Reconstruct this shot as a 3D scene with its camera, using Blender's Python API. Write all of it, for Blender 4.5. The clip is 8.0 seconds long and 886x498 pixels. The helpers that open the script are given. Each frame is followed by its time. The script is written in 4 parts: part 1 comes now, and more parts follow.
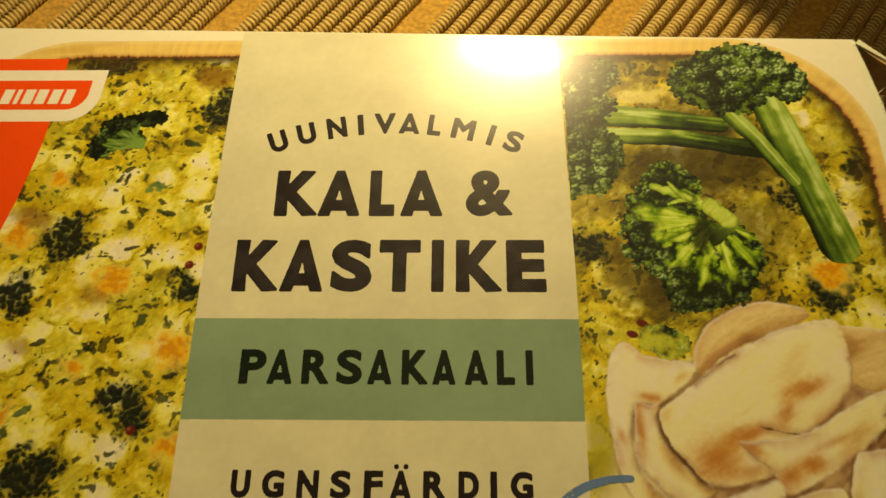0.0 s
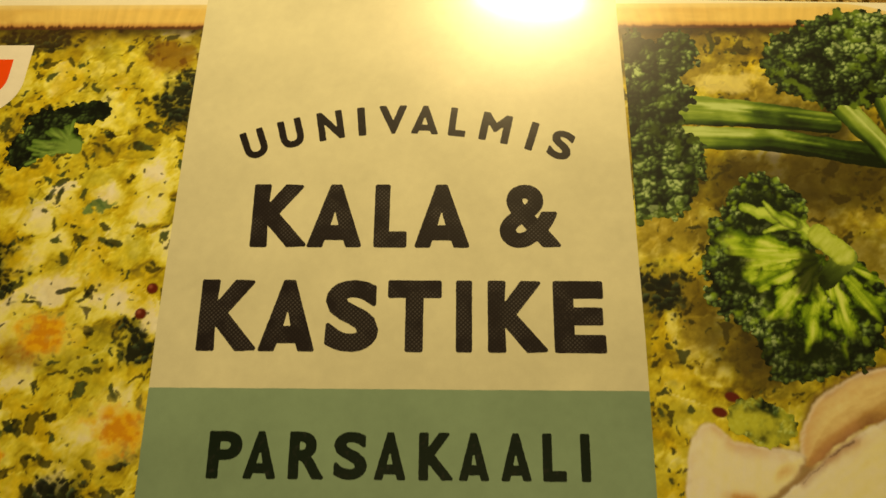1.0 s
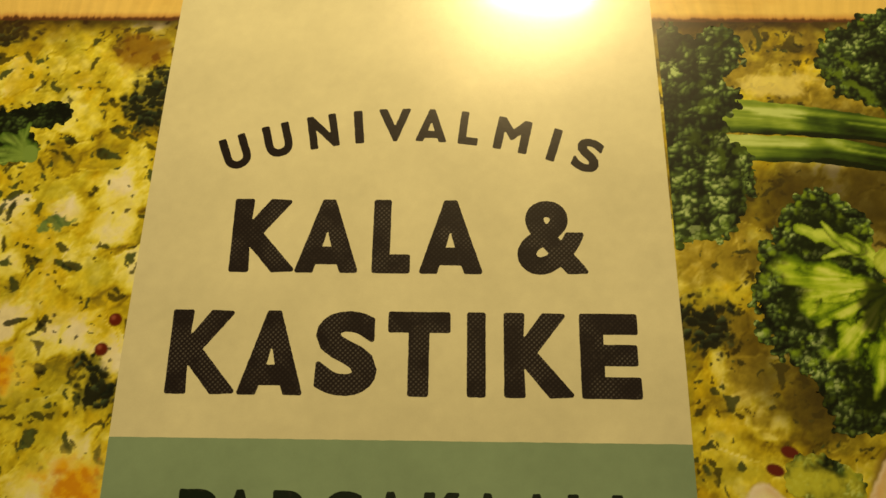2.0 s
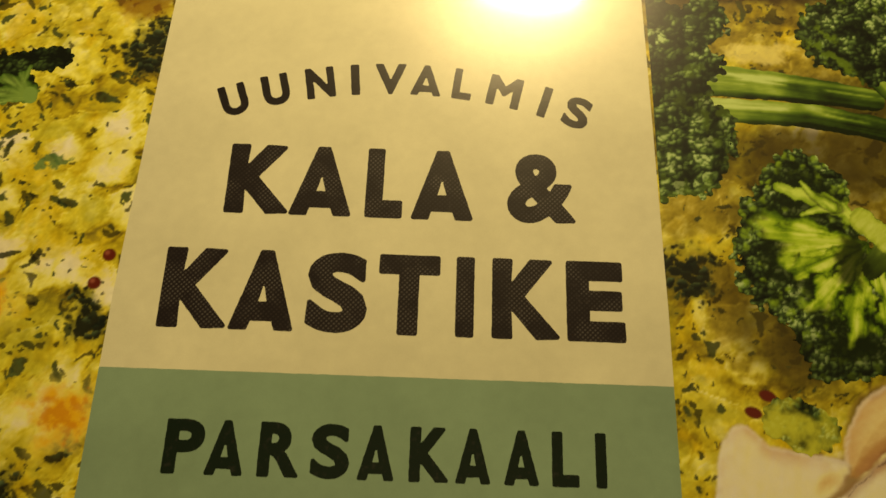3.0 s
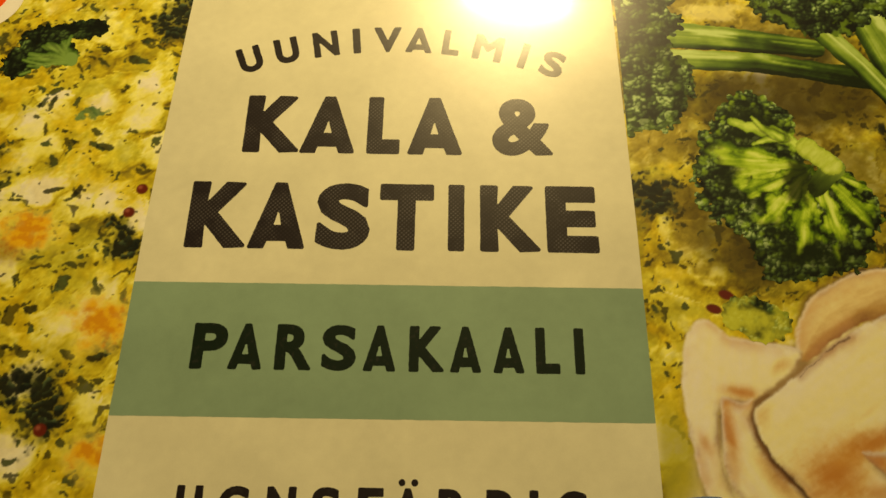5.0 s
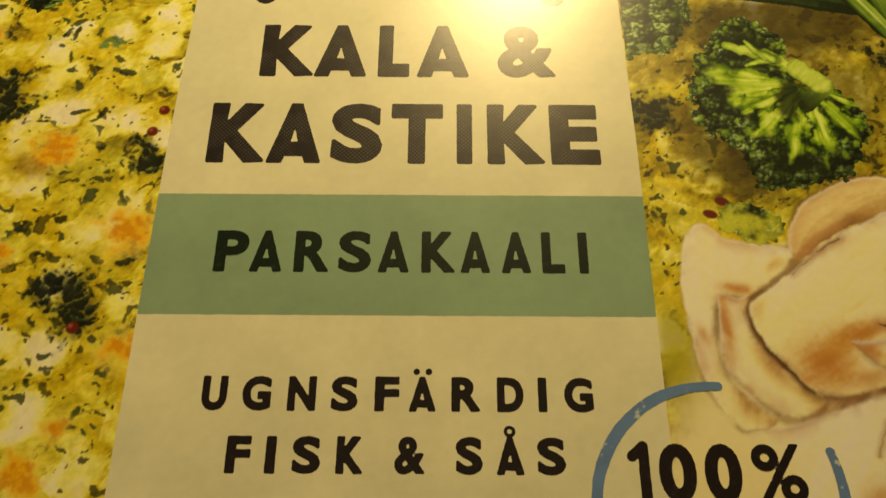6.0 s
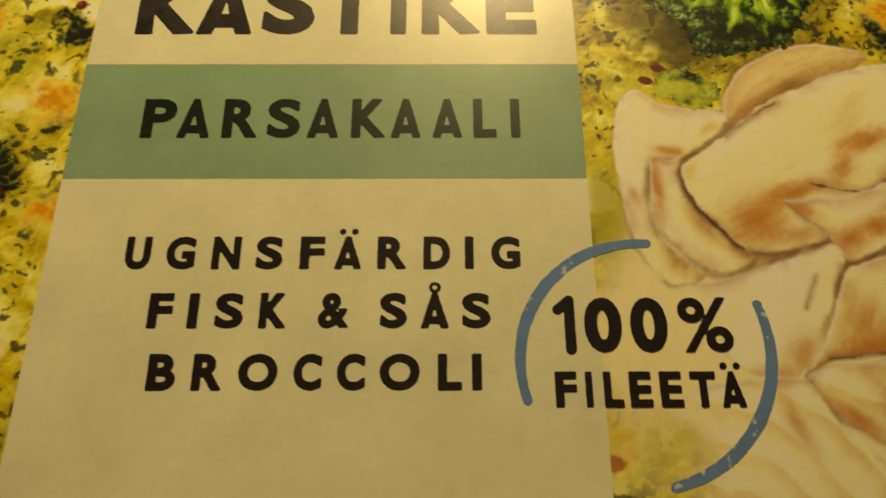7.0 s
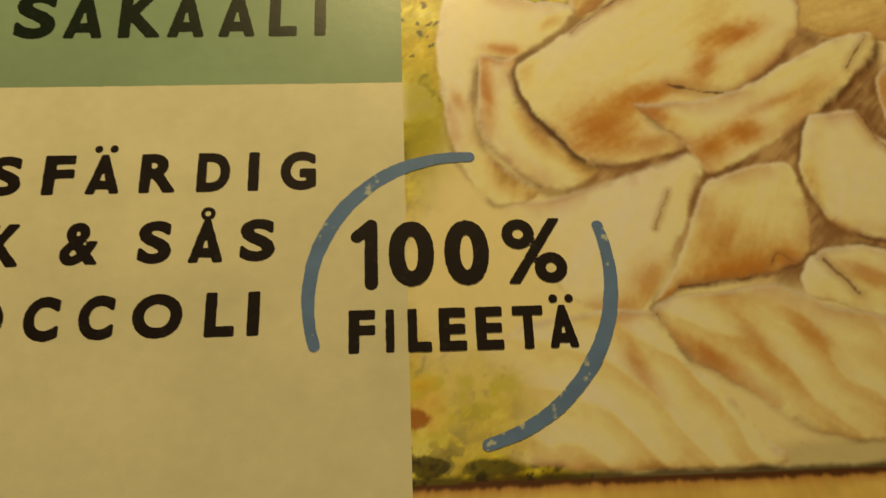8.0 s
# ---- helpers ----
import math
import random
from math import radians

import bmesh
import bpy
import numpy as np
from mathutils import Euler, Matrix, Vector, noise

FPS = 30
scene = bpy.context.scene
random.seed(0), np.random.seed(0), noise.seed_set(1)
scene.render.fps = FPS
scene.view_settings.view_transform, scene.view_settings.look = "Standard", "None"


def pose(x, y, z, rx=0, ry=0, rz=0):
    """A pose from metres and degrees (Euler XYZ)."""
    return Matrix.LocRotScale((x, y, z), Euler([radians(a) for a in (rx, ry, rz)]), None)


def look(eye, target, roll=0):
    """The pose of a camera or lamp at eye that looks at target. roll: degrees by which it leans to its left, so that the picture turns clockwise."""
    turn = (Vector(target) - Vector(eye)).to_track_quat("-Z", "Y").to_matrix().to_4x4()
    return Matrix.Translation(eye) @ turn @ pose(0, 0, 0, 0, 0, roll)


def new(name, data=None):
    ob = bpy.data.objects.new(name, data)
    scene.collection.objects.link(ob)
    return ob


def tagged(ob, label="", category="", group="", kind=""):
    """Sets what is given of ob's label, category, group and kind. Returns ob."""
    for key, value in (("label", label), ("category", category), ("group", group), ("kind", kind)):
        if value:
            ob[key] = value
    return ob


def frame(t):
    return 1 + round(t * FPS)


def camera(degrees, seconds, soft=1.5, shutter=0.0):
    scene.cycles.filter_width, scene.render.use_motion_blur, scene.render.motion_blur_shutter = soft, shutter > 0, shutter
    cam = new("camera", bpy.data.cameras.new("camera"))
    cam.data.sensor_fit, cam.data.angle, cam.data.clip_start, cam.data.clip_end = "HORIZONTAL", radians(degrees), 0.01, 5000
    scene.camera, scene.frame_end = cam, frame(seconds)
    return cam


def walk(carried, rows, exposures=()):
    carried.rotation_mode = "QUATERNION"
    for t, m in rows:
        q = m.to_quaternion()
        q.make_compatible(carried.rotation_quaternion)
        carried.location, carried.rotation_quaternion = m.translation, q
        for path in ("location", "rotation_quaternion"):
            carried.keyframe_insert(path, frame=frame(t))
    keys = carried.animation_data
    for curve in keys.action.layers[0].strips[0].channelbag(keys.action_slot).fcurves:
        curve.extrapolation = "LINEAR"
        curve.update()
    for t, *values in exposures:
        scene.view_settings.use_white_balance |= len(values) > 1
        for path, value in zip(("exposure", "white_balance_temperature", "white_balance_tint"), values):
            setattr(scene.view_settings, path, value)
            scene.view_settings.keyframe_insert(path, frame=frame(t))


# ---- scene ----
cam = camera(58.52, 8.0, soft=1.5, shutter=0.25)
walk(cam, [
    (0.0, pose(0.01446, -0.12168, 0.18574, 24.586, 1.101, 0.575)),
    (0.3, pose(0.01350, -0.11172, 0.17181, 23.705, 1.201, 0.763)),
    (0.5, pose(0.01233, -0.10279, 0.16800, 21.160, 1.024, 0.681)),
    (1.0, pose(0.00933, -0.08836, 0.15864, 18.892, 1.113, 0.592)),
    (1.5, pose(0.00819, -0.07822, 0.15103, 17.702, 0.900, 0.296)),
    (1.7, pose(0.00798, -0.07828, 0.14710, 18.024, 1.068, 0.449)),
    (2.8, pose(0.00654, -0.08775, 0.14190, 20.524, -0.338, 1.834)),
    (3.0, pose(0.00640, -0.09077, 0.14249, 20.749, -0.894, 1.843)),
    (3.5, pose(0.00901, -0.10157, 0.14732, 22.034, -0.835, 1.894)),
    (4.0, pose(0.00779, -0.10900, 0.15014, 23.294, -0.763, 1.417)),
    (4.2, pose(0.00906, -0.10901, 0.14884, 23.712, -0.522, 1.281)),
    (5.3, pose(0.00818, -0.11710, 0.14831, 24.778, -0.102, 0.677)),
    (5.5, pose(0.00895, -0.12017, 0.14847, 24.948, -0.027, 0.588)),
    (6.0, pose(0.00663, -0.12919, 0.14771, 24.906, -0.145, 0.321)),
    (6.5, pose(0.00868, -0.13650, 0.14455, 24.396, 0.042, 0.168)),
    (7.0, pose(0.01669, -0.14392, 0.13979, 23.384, -0.083, -0.088)),
    (7.3, pose(0.02489, -0.14428, 0.13288, 23.323, -1.249, -0.819)),
    (7.5, pose(0.03168, -0.14286, 0.12795, 22.436, -0.815, -1.109)),
    (7.7, pose(0.03524, -0.14192, 0.12551, 21.567, -1.463, -1.589)),
    (8.0, pose(0.03725, -0.14273, 0.12063, 21.403, -2.113, -2.280)),
], exposures=[(0.0, 0.10), (1.0, -0.02), (1.5, -0.12), (2.8, -0.10), (3.5, -0.10), (4.2, 0.02), (5.5, 0.12), (7.0, 0.16), (8.0, 0.20)])

# ---- light ----
MM = 0.001
TOP = 40.0                      # height of the carton's top over the rug, mm

world = bpy.data.worlds.new("room_dusk")
scene.world = world
world.use_nodes = True
world.node_tree.nodes["Background"].inputs[0].default_value = (1.0, 0.78, 0.45, 1)
world.node_tree.nodes["Background"].inputs[1].default_value = 0.062

WARM = (1.0, 0.725, 0.30)
lamp_data = bpy.data.lights.new("warm_lamp", "AREA")
lamp_data.shape = "ELLIPSE"
lamp_data.size, lamp_data.size_y = 0.056, 0.022
lamp_data.energy = 0.49
lamp_data.color = WARM
lamp_data.spread = radians(120)
lamp = new("warm_lamp", lamp_data)
lamp.matrix_world = look((0.043, 0.188, 0.240), (-0.02, -0.02, 0.04))

# unseen warm fill from above, added to lift the general brightness
fill_data = bpy.data.lights.new("unseen_fill", "AREA")
fill_data.shape, fill_data.size = "DISK", 0.35
fill_data.energy = 4.4
fill_data.color = (1.0, 0.715, 0.33)
fill_light = new("unseen_fill", fill_data)
fill_light.matrix_world = look((0.0, -0.7, 2.2), (0, 0, 0))


# ---- materials ----
def ink(r, g, b):
    """Print colour, seen as r, g, b under the warm lamp, as a base colour."""
    c = np.array([r, g, b], float) / 255
    c = np.where(c < 0.04045, c / 12.92, ((c + 0.055) / 1.055) ** 2.4)
    return np.clip(c / (0.92 * np.array([1.0, 0.79, 0.40])), 0.006, 0.88)


def material(name, colour=(0.5, 0.5, 0.5), rough=0.4, spread=0.12, scale=400.0, bump=0.05, attribute=False,
             coat=0.0, metal=0.0):
    """Principled with grain at two scales; attribute: colour comes from the mesh's printed ink."""
    m = bpy.data.materials.new(name)
    m.use_nodes = True
    nt = m.node_tree
    p = nt.nodes["Principled BSDF"]
    p.inputs["Roughness"].default_value = rough
    p.inputs["Metallic"].default_value = metal
    p.inputs["Coat Weight"].default_value = coat
    p.inputs["Coat Roughness"].default_value = 0.12
    tc = nt.nodes.new("ShaderNodeTexCoord")
    n1, n2 = nt.nodes.new("ShaderNodeTexNoise"), nt.nodes.new("ShaderNodeTexNoise")
    n1.inputs["Scale"].default_value, n2.inputs["Scale"].default_value = scale, scale * 9
    n1.inputs["Detail"].default_value, n2.inputs["Detail"].default_value = 4, 3
    for n in (n1, n2):
        nt.links.new(tc.outputs["Object"], n.inputs["Vector"])
    mix = nt.nodes.new("ShaderNodeMath")
    mix.operation = "MULTIPLY_ADD"
    mix.inputs[1].default_value = 0.5
    nt.links.new(n2.outputs["Fac"], mix.inputs[0])
    half = nt.nodes.new("ShaderNodeMath")
    half.operation = "MULTIPLY"
    half.inputs[1].default_value = 0.5
    nt.links.new(n1.outputs["Fac"], half.inputs[0])
    nt.links.new(half.outputs[0], mix.inputs[2])
    ramp = nt.nodes.new("ShaderNodeMapRange")
    ramp.inputs["From Min"].default_value, ramp.inputs["From Max"].default_value = 0.25, 0.75
    ramp.inputs["To Min"].default_value, ramp.inputs["To Max"].default_value = 1 - spread, 1 + spread
    nt.links.new(mix.outputs[0], ramp.inputs["Value"])
    scaled = nt.nodes.new("ShaderNodeVectorMath")
    scaled.operation = "SCALE"
    nt.links.new(ramp.outputs[0], scaled.inputs["Scale"])
    if attribute:
        at = nt.nodes.new("ShaderNodeAttribute")
        at.attribute_name = "ink"
        nt.links.new(at.outputs["Color"], scaled.inputs[0])
    else:
        scaled.inputs[0].default_value = tuple(colour)
    nt.links.new(scaled.outputs[0], p.inputs["Base Color"])
    b = nt.nodes.new("ShaderNodeBump")
    b.inputs["Strength"].default_value = bump
    b.inputs["Distance"].default_value = 0.0002
    nt.links.new(mix.outputs[0], b.inputs["Height"])
    nt.links.new(b.outputs[0], p.inputs["Normal"])
    return m


CARD = dict(rough=0.29, coat=0.38)
m_photo = material("printed_card", spread=0.05, scale=700, bump=0.09, attribute=True, **CARD)
m_board = material("carton_board", ink(222, 205, 140), rough=0.5, spread=0.07, scale=300, bump=0.15)
m_kraft = material("raw_board", ink(176, 132, 68), rough=0.9, spread=0.2, scale=500, bump=0.5)
m_cord = material("wound_yarn", rough=0.9, spread=0.22, scale=900, bump=0.6, attribute=True)
m_weave = material("flat_weave", ink(184, 132, 40), rough=0.95, spread=0.75, scale=700, bump=1.0)
m_wall = material("wall_paint", (0.55, 0.5, 0.42), rough=0.9, spread=0.05, scale=3, bump=0.1)
m_floor = material("floor_board", (0.22, 0.13, 0.07), rough=0.5, spread=0.2, scale=6, bump=0.1)
m_grey = material("dark_cloth", (0.10, 0.095, 0.08), rough=0.9, spread=0.2, scale=300, bump=0.4)


# ---- helpers of this scene ----
def link_mesh(name, me, mat, parent=None, label=""):
    me.materials.append(mat)
    ob = new(name, me)
    if parent is not None:
        ob.parent = parent
    if label:
        ob["label"] = label
    return ob


def part(name, bm, mat, parent=None, label=""):
    me = bpy.data.meshes.new(name)
    bm.normal_update()
    bm.to_mesh(me)
    bm.free()
    return link_mesh(name, me, mat, parent, label)


def slab(outline, z0, z1):
    """A plate with that outline (mm), from z0 to z1."""
    bm = bmesh.new()
    low = [bm.verts.new((x * MM, y * MM, z0 * MM)) for x, y in outline]
    high = [bm.verts.new((x * MM, y * MM, z1 * MM)) for x, y in outline]
    bm.faces.new(high)
    bm.faces.new(low[::-1])
    n = len(outline)
    for i in range(n):
        bm.faces.new((low[i], low[(i + 1) % n], high[(i + 1) % n], high[i]))
    bmesh.ops.recalc_face_normals(bm, faces=bm.faces)
    return bm


def box(x0, x1, y0, y1, z0, z1):
    return slab([(x0, y0), (x1, y0), (x1, y1), (x0, y1)], z0, z1)


BEND, BEND_FROM = 0.001, -30.0


def sag(y):
    """How far the card's rear part curves down (mm)."""
    return BEND * np.maximum(np.asarray(y, float) - BEND_FROM, 0) ** 2


# noise on arrays, mm
def lattice(ix, iy, seed):
    h = (ix.astype(np.int64) * 374761393 + iy.astype(np.int64) * 668265263 + seed * 982451653) & 0x7FFFFFFF
    h = ((h ^ (h >> 13)) * 1274126177) & 0x7FFFFFFF
    h = ((h ^ (h >> 16)) * 461845907) & 0x7FFFFFFF
    return ((h ^ (h >> 15)) & 0xFFFFF) / 1048576.0


def smooth_noise(x, y, seed):
    ix, iy = np.floor(x), np.floor(y)
    u, v = x - ix, y - iy
    u, v = u * u * (3 - 2 * u), v * v * (3 - 2 * v)
    a, b = lattice(ix, iy, seed), lattice(ix + 1, iy, seed)
    c, d = lattice(ix, iy + 1, seed), lattice(ix + 1, iy + 1, seed)
    return (a * (1 - u) + b * u) * (1 - v) + (c * (1 - u) + d * u) * v


def fbm(x, y, size, seed, octaves=4):
    total, amp, norm = 0.0, 1.0, 0.0
    for k in range(octaves):
        total = total + amp * smooth_noise(x / size * 2 ** k + 17.3 * k, y / size * 2 ** k - 9.1 * k, seed + k)
        norm += amp
        amp *= 0.55
    return total / norm


def cells(x, y, size, seed):
    """The nearest of jittered points: offset to it, distance, and two random numbers of its cell."""
    gx, gy = np.floor(x / size), np.floor(y / size)
    best = np.full(x.shape, 1e9)
    dx, dy, r1, r2 = (np.zeros(x.shape) for _ in range(4))
    for i in (-1, 0, 1):
        for j in (-1, 0, 1):
            cx, cy = gx + i, gy + j
            px = (cx + 0.15 + 0.7 * lattice(cx, cy, seed)) * size
            py = (cy + 0.15 + 0.7 * lattice(cx, cy, seed + 1)) * size
            d = (x - px) ** 2 + (y - py) ** 2
            near = d < best
            best = np.where(near, d, best)
            dx, dy = np.where(near, x - px, dx), np.where(near, y - py, dy)
            r1 = np.where(near, lattice(cx, cy, seed + 2), r1)
            r2 = np.where(near, lattice(cx, cy, seed + 3), r2)
    return dx, dy, np.sqrt(best), r1, r2


def step(a, b, v):
    t = np.clip((v - a) / (b - a), 0, 1)
    return t * t * (3 - 2 * t)


def over(base, colour, alpha):
    return base + (np.asarray(colour) - base) * np.asarray(alpha)[..., None]


def blob(x, y, cx, cy, rx, ry=None, turn=0.0):
    ry = ry or rx
    c, s = math.cos(radians(turn)), math.sin(radians(turn))
    u, v = ((x - cx) * c + (y - cy) * s) / rx, (-(x - cx) * s + (y - cy) * c) / ry
    return np.sqrt(u * u + v * v)


def stroke(x, y, pts):
    """Distance to a bent line, and how far along it (0 to 1) the nearest point lies."""
    best, along = np.full(x.shape, 1e9), np.zeros(x.shape)
    n = len(pts) - 1
    for k in range(n):
        (ax, ay), (bx, by) = pts[k], pts[k + 1]
        l2 = (bx - ax) ** 2 + (by - ay) ** 2 + 1e-9
        t = np.clip(((x - ax) * (bx - ax) + (y - ay) * (by - ay)) / l2, 0, 1)
        d = np.hypot(x - ax - t * (bx - ax), y - ay - t * (by - ay))
        near = d < best
        best, along = np.where(near, d, best), np.where(near, (k + t) / n, along)
    return best, along


def rounded(pts, closed=True, per=8):
    """A smooth line through a few points."""
    n, out = len(pts), []
    p = [Vector(q) for q in pts]
    for i in range(n if closed else n - 1):
        a, b, c, d = (p[(i + k) % n] if closed else p[min(max(i + k, 0), n - 1)] for k in (-1, 0, 1, 2))
        for s in range(per):
            t = s / per
            q = 0.5 * (2 * b + (c - a) * t + (2 * a - 5 * b + 4 * c - d) * t * t + (3 * b - a - 3 * c + d) * t ** 3)
            out.append((q.x, q.y))
    return out if closed else out + [pts[-1]]


def inside(x, y, poly):
    hit = np.zeros(x.shape, bool)
    for (ax, ay), (bx, by) in zip(poly, poly[1:] + poly[:1]):
        cross = (ay > y) != (by > y)
        with np.errstate(divide="ignore", invalid="ignore"):
            hit ^= cross & (x < (bx - ax) * (y - ay) / (by - ay + 1e-12) + ax)
    return hit


def joined(inside_it, row, col):
    """The piece of a mask that holds the given cell."""
    got = np.zeros_like(inside_it)
    r, c = np.nonzero(inside_it)
    k = np.argmin((r - row) ** 2 + (c - col) ** 2)
    got[r[k], c[k]] = True
    count = 0
    while got.sum() != count:
        count = got.sum()
        for _ in range(6):
            near = got.copy()
            near[1:] |= got[:-1]
            near[:-1] |= got[1:]
            near[:, 1:] |= got[:, :-1]
            near[:, :-1] |= got[:, 1:]
            got = near & inside_it
    return got


def sheet(name, xs, ys, z, paint, parent, label="", warp=None, mat=None, seed_at=None):
    """A printed layer: a fine grid whose ink is worked out per point. paint gives the colours and a field that is
    negative where there is ink; the layer's border is drawn onto the field's zero line."""
    X, Y = np.meshgrid(xs, ys)
    if warp is not None:
        X, Y = warp(X, Y)
    colour, field = paint(X, Y)
    h, w = X.shape
    ids = np.arange(h * w).reshape(h, w)
    quads = np.stack([ids[:-1, :-1], ids[:-1, 1:], ids[1:, 1:], ids[1:, :-1]], -1).reshape(-1, 4)
    if field is not None:
        d = xs[1] - xs[0]
        mk = field < 0
        if seed_at is not None:
            mk = joined(mk, int((seed_at[1] - ys[0]) / d), int((seed_at[0] - xs[0]) / d))
        quads = quads[mk.ravel()[quads].any(1)]
        gy, gx = np.gradient(field, d)
        g2 = gx * gx + gy * gy + 1e-9
        out = ~mk
        X = np.where(out, X - np.clip(field * gx / g2, -d, d), X)
        Y = np.where(out, Y - np.clip(field * gy / g2, -d, d), Y)
    used, flat = np.unique(quads.ravel(), return_inverse=True)
    flat = flat.ravel()
    ux, uy = X.ravel()[used], Y.ravel()[used]
    drop = sag(uy)
    co = np.stack([ux * MM, (uy + 0.8 * drop) * MM, (z * 0.35 - drop) * MM], -1)
    me = bpy.data.meshes.new(name)
    me.vertices.add(len(used))
    me.vertices.foreach_set("co", co.astype(np.float32).ravel())
    me.loops.add(len(flat))
    me.loops.foreach_set("vertex_index", flat.astype(np.int32))
    me.polygons.add(len(quads))
    me.polygons.foreach_set("loop_start", np.arange(0, len(flat), 4, dtype=np.int32))
    me.update(calc_edges=True)
    rgba = np.ones((len(used), 4), np.float32)
    rgba[:, :3] = np.clip(colour.reshape(-1, 3)[used], 0.004, 0.9)
    at = me.attributes.new("ink", "FLOAT_COLOR", "POINT")
    at.data.foreach_set("color", rgba.ravel())
    return link_mesh(name, me, mat or m_photo, parent, label)


def emboss(height, x, y, lx=-0.6, ly=0.8):
    """How a lumpy thing in the photograph was lit: its slope towards the studio light."""
    dy, dx = y[1, 0] - y[0, 0], x[0, 1] - x[0, 0]
    gy, gx = np.gradient(height, dy, dx)
    return -(gx * lx + gy * ly)


def grid(x0, x1, y0, y1, d):
    return np.linspace(x0, x1, int((x1 - x0) / d) + 1), np.linspace(y0, y1, int((y1 - y0) / d) + 1)


# ---- the room that closes the place ----
def wall(name, dims, mat):
    return tagged(part(name, box(*dims), mat), kind="structure")


wall("floor", (-1500, 1500, -1500, 1500, -40, -4), m_floor)
wall("ceiling", (-1500, 1500, -1500, 1500, 2400, 2440), m_wall)
wall("wall_north", (-1500, 1500, 1500, 1540, -40, 2440), m_wall)
wall("wall_south", (-1500, 1500, -1540, -1500, -40, 2440), m_wall)
wall("wall_east", (1500, 1540, -1540, 1540, -40, 2440), m_wall)
wall("wall_west", (-1540, -1500, -1540, 1540, -40, 2440), m_wall)


# ---- the woven rug ----
CORD_TURN, CORD_GAP, GROUP = 53.5, 4.72, 46.0


def cord_mesh(length, radius=1.8, pitch=1.35, sides=8, d=0.38):
    s = np.arange(-length / 2, length / 2, d)
    a = np.arange(sides) * 2 * np.pi / sides
    S, A = np.meshgrid(s, a, indexing="ij")
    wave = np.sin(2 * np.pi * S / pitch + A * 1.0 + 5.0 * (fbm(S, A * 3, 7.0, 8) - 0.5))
    r = radius * (1 + 0.15 * wave + 0.16 * (fbm(S, A * 2, 3.0, 5) - 0.5))
    co = np.stack([S, r * np.cos(A), r * np.sin(A) * 0.9], -1).reshape(-1, 3) * MM
    n, k = len(s), sides
    i, j = np.meshgrid(np.arange(n - 1), np.arange(k), indexing="ij")
    quads = np.stack([i * k + j, (i + 1) * k + j, (i + 1) * k + (j + 1) % k, i * k + (j + 1) % k], -1).reshape(-1, 4)
    me = bpy.data.meshes.new("cord")
    me.from_pydata(co.tolist(), [], quads.tolist())
    # light and shade of the winding put into the colour: pale ridges, dark grooves
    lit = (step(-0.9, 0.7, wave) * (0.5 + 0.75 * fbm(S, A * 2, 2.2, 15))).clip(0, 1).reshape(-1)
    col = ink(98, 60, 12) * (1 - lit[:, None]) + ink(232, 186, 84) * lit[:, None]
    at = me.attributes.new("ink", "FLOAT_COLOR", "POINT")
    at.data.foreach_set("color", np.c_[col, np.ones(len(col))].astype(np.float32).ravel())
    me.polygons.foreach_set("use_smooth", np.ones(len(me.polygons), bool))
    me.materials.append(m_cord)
    return me


def build_rug():
    rug = tagged(new("woven_rug"), "golden brown woven rug with wound cords in diagonal groups", "rug")
    c, s = math.cos(radians(CORD_TURN)), math.sin(radians(CORD_TURN))
    part("flat_weave", slab([(-470, -225), (440, -225), (440, 180), (-470, 180)], -4, 0.2), m_weave, rug)
    near, coarse = cord_mesh(240), cord_mesh(240, sides=6, d=0.85)
    for g in range(-5, 5):
        for k in range(8):
            off = g * GROUP + k * CORD_GAP
            # the first cord of a group passes through (7.7, 33.8)
            bx, by = 7.7 + off * s, 33.8 - off * c
            seam = (-20 - by) / s
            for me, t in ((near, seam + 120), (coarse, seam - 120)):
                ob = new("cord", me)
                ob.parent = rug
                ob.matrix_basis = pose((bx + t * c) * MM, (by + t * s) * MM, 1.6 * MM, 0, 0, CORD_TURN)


build_rug()


# ---- the frozen-food carton ----
BACK = ((-108.0, 2.45), (104.3, -2.4))          # its rear edge runs a little askew to the print
FRONT = -144.5
carton = tagged(new("food_carton"), "glossy printed frozen-food carton lying flat on the woven rug", "carton")
carton.location = (0, 0, TOP * MM)


def back_y(x):
    (ax, ay), (bx, by) = BACK
    return ay + (x - ax) / (bx - ax) * (by - ay)


def to_edge(X, Y):
    """Spreads a grid's rows from the front edge to the slanting rear edge."""
    rear = back_y(X) - 0.25
    return X, FRONT + 0.3 + (Y - FRONT) / (0 - FRONT) * (rear - FRONT - 0.3)


def right_x(y):
    return np.interp(y, (-144.5, -60.0, -21.0, -9.0, -2.4), (107.6, 107.6, 107.0, 105.4, 104.3))


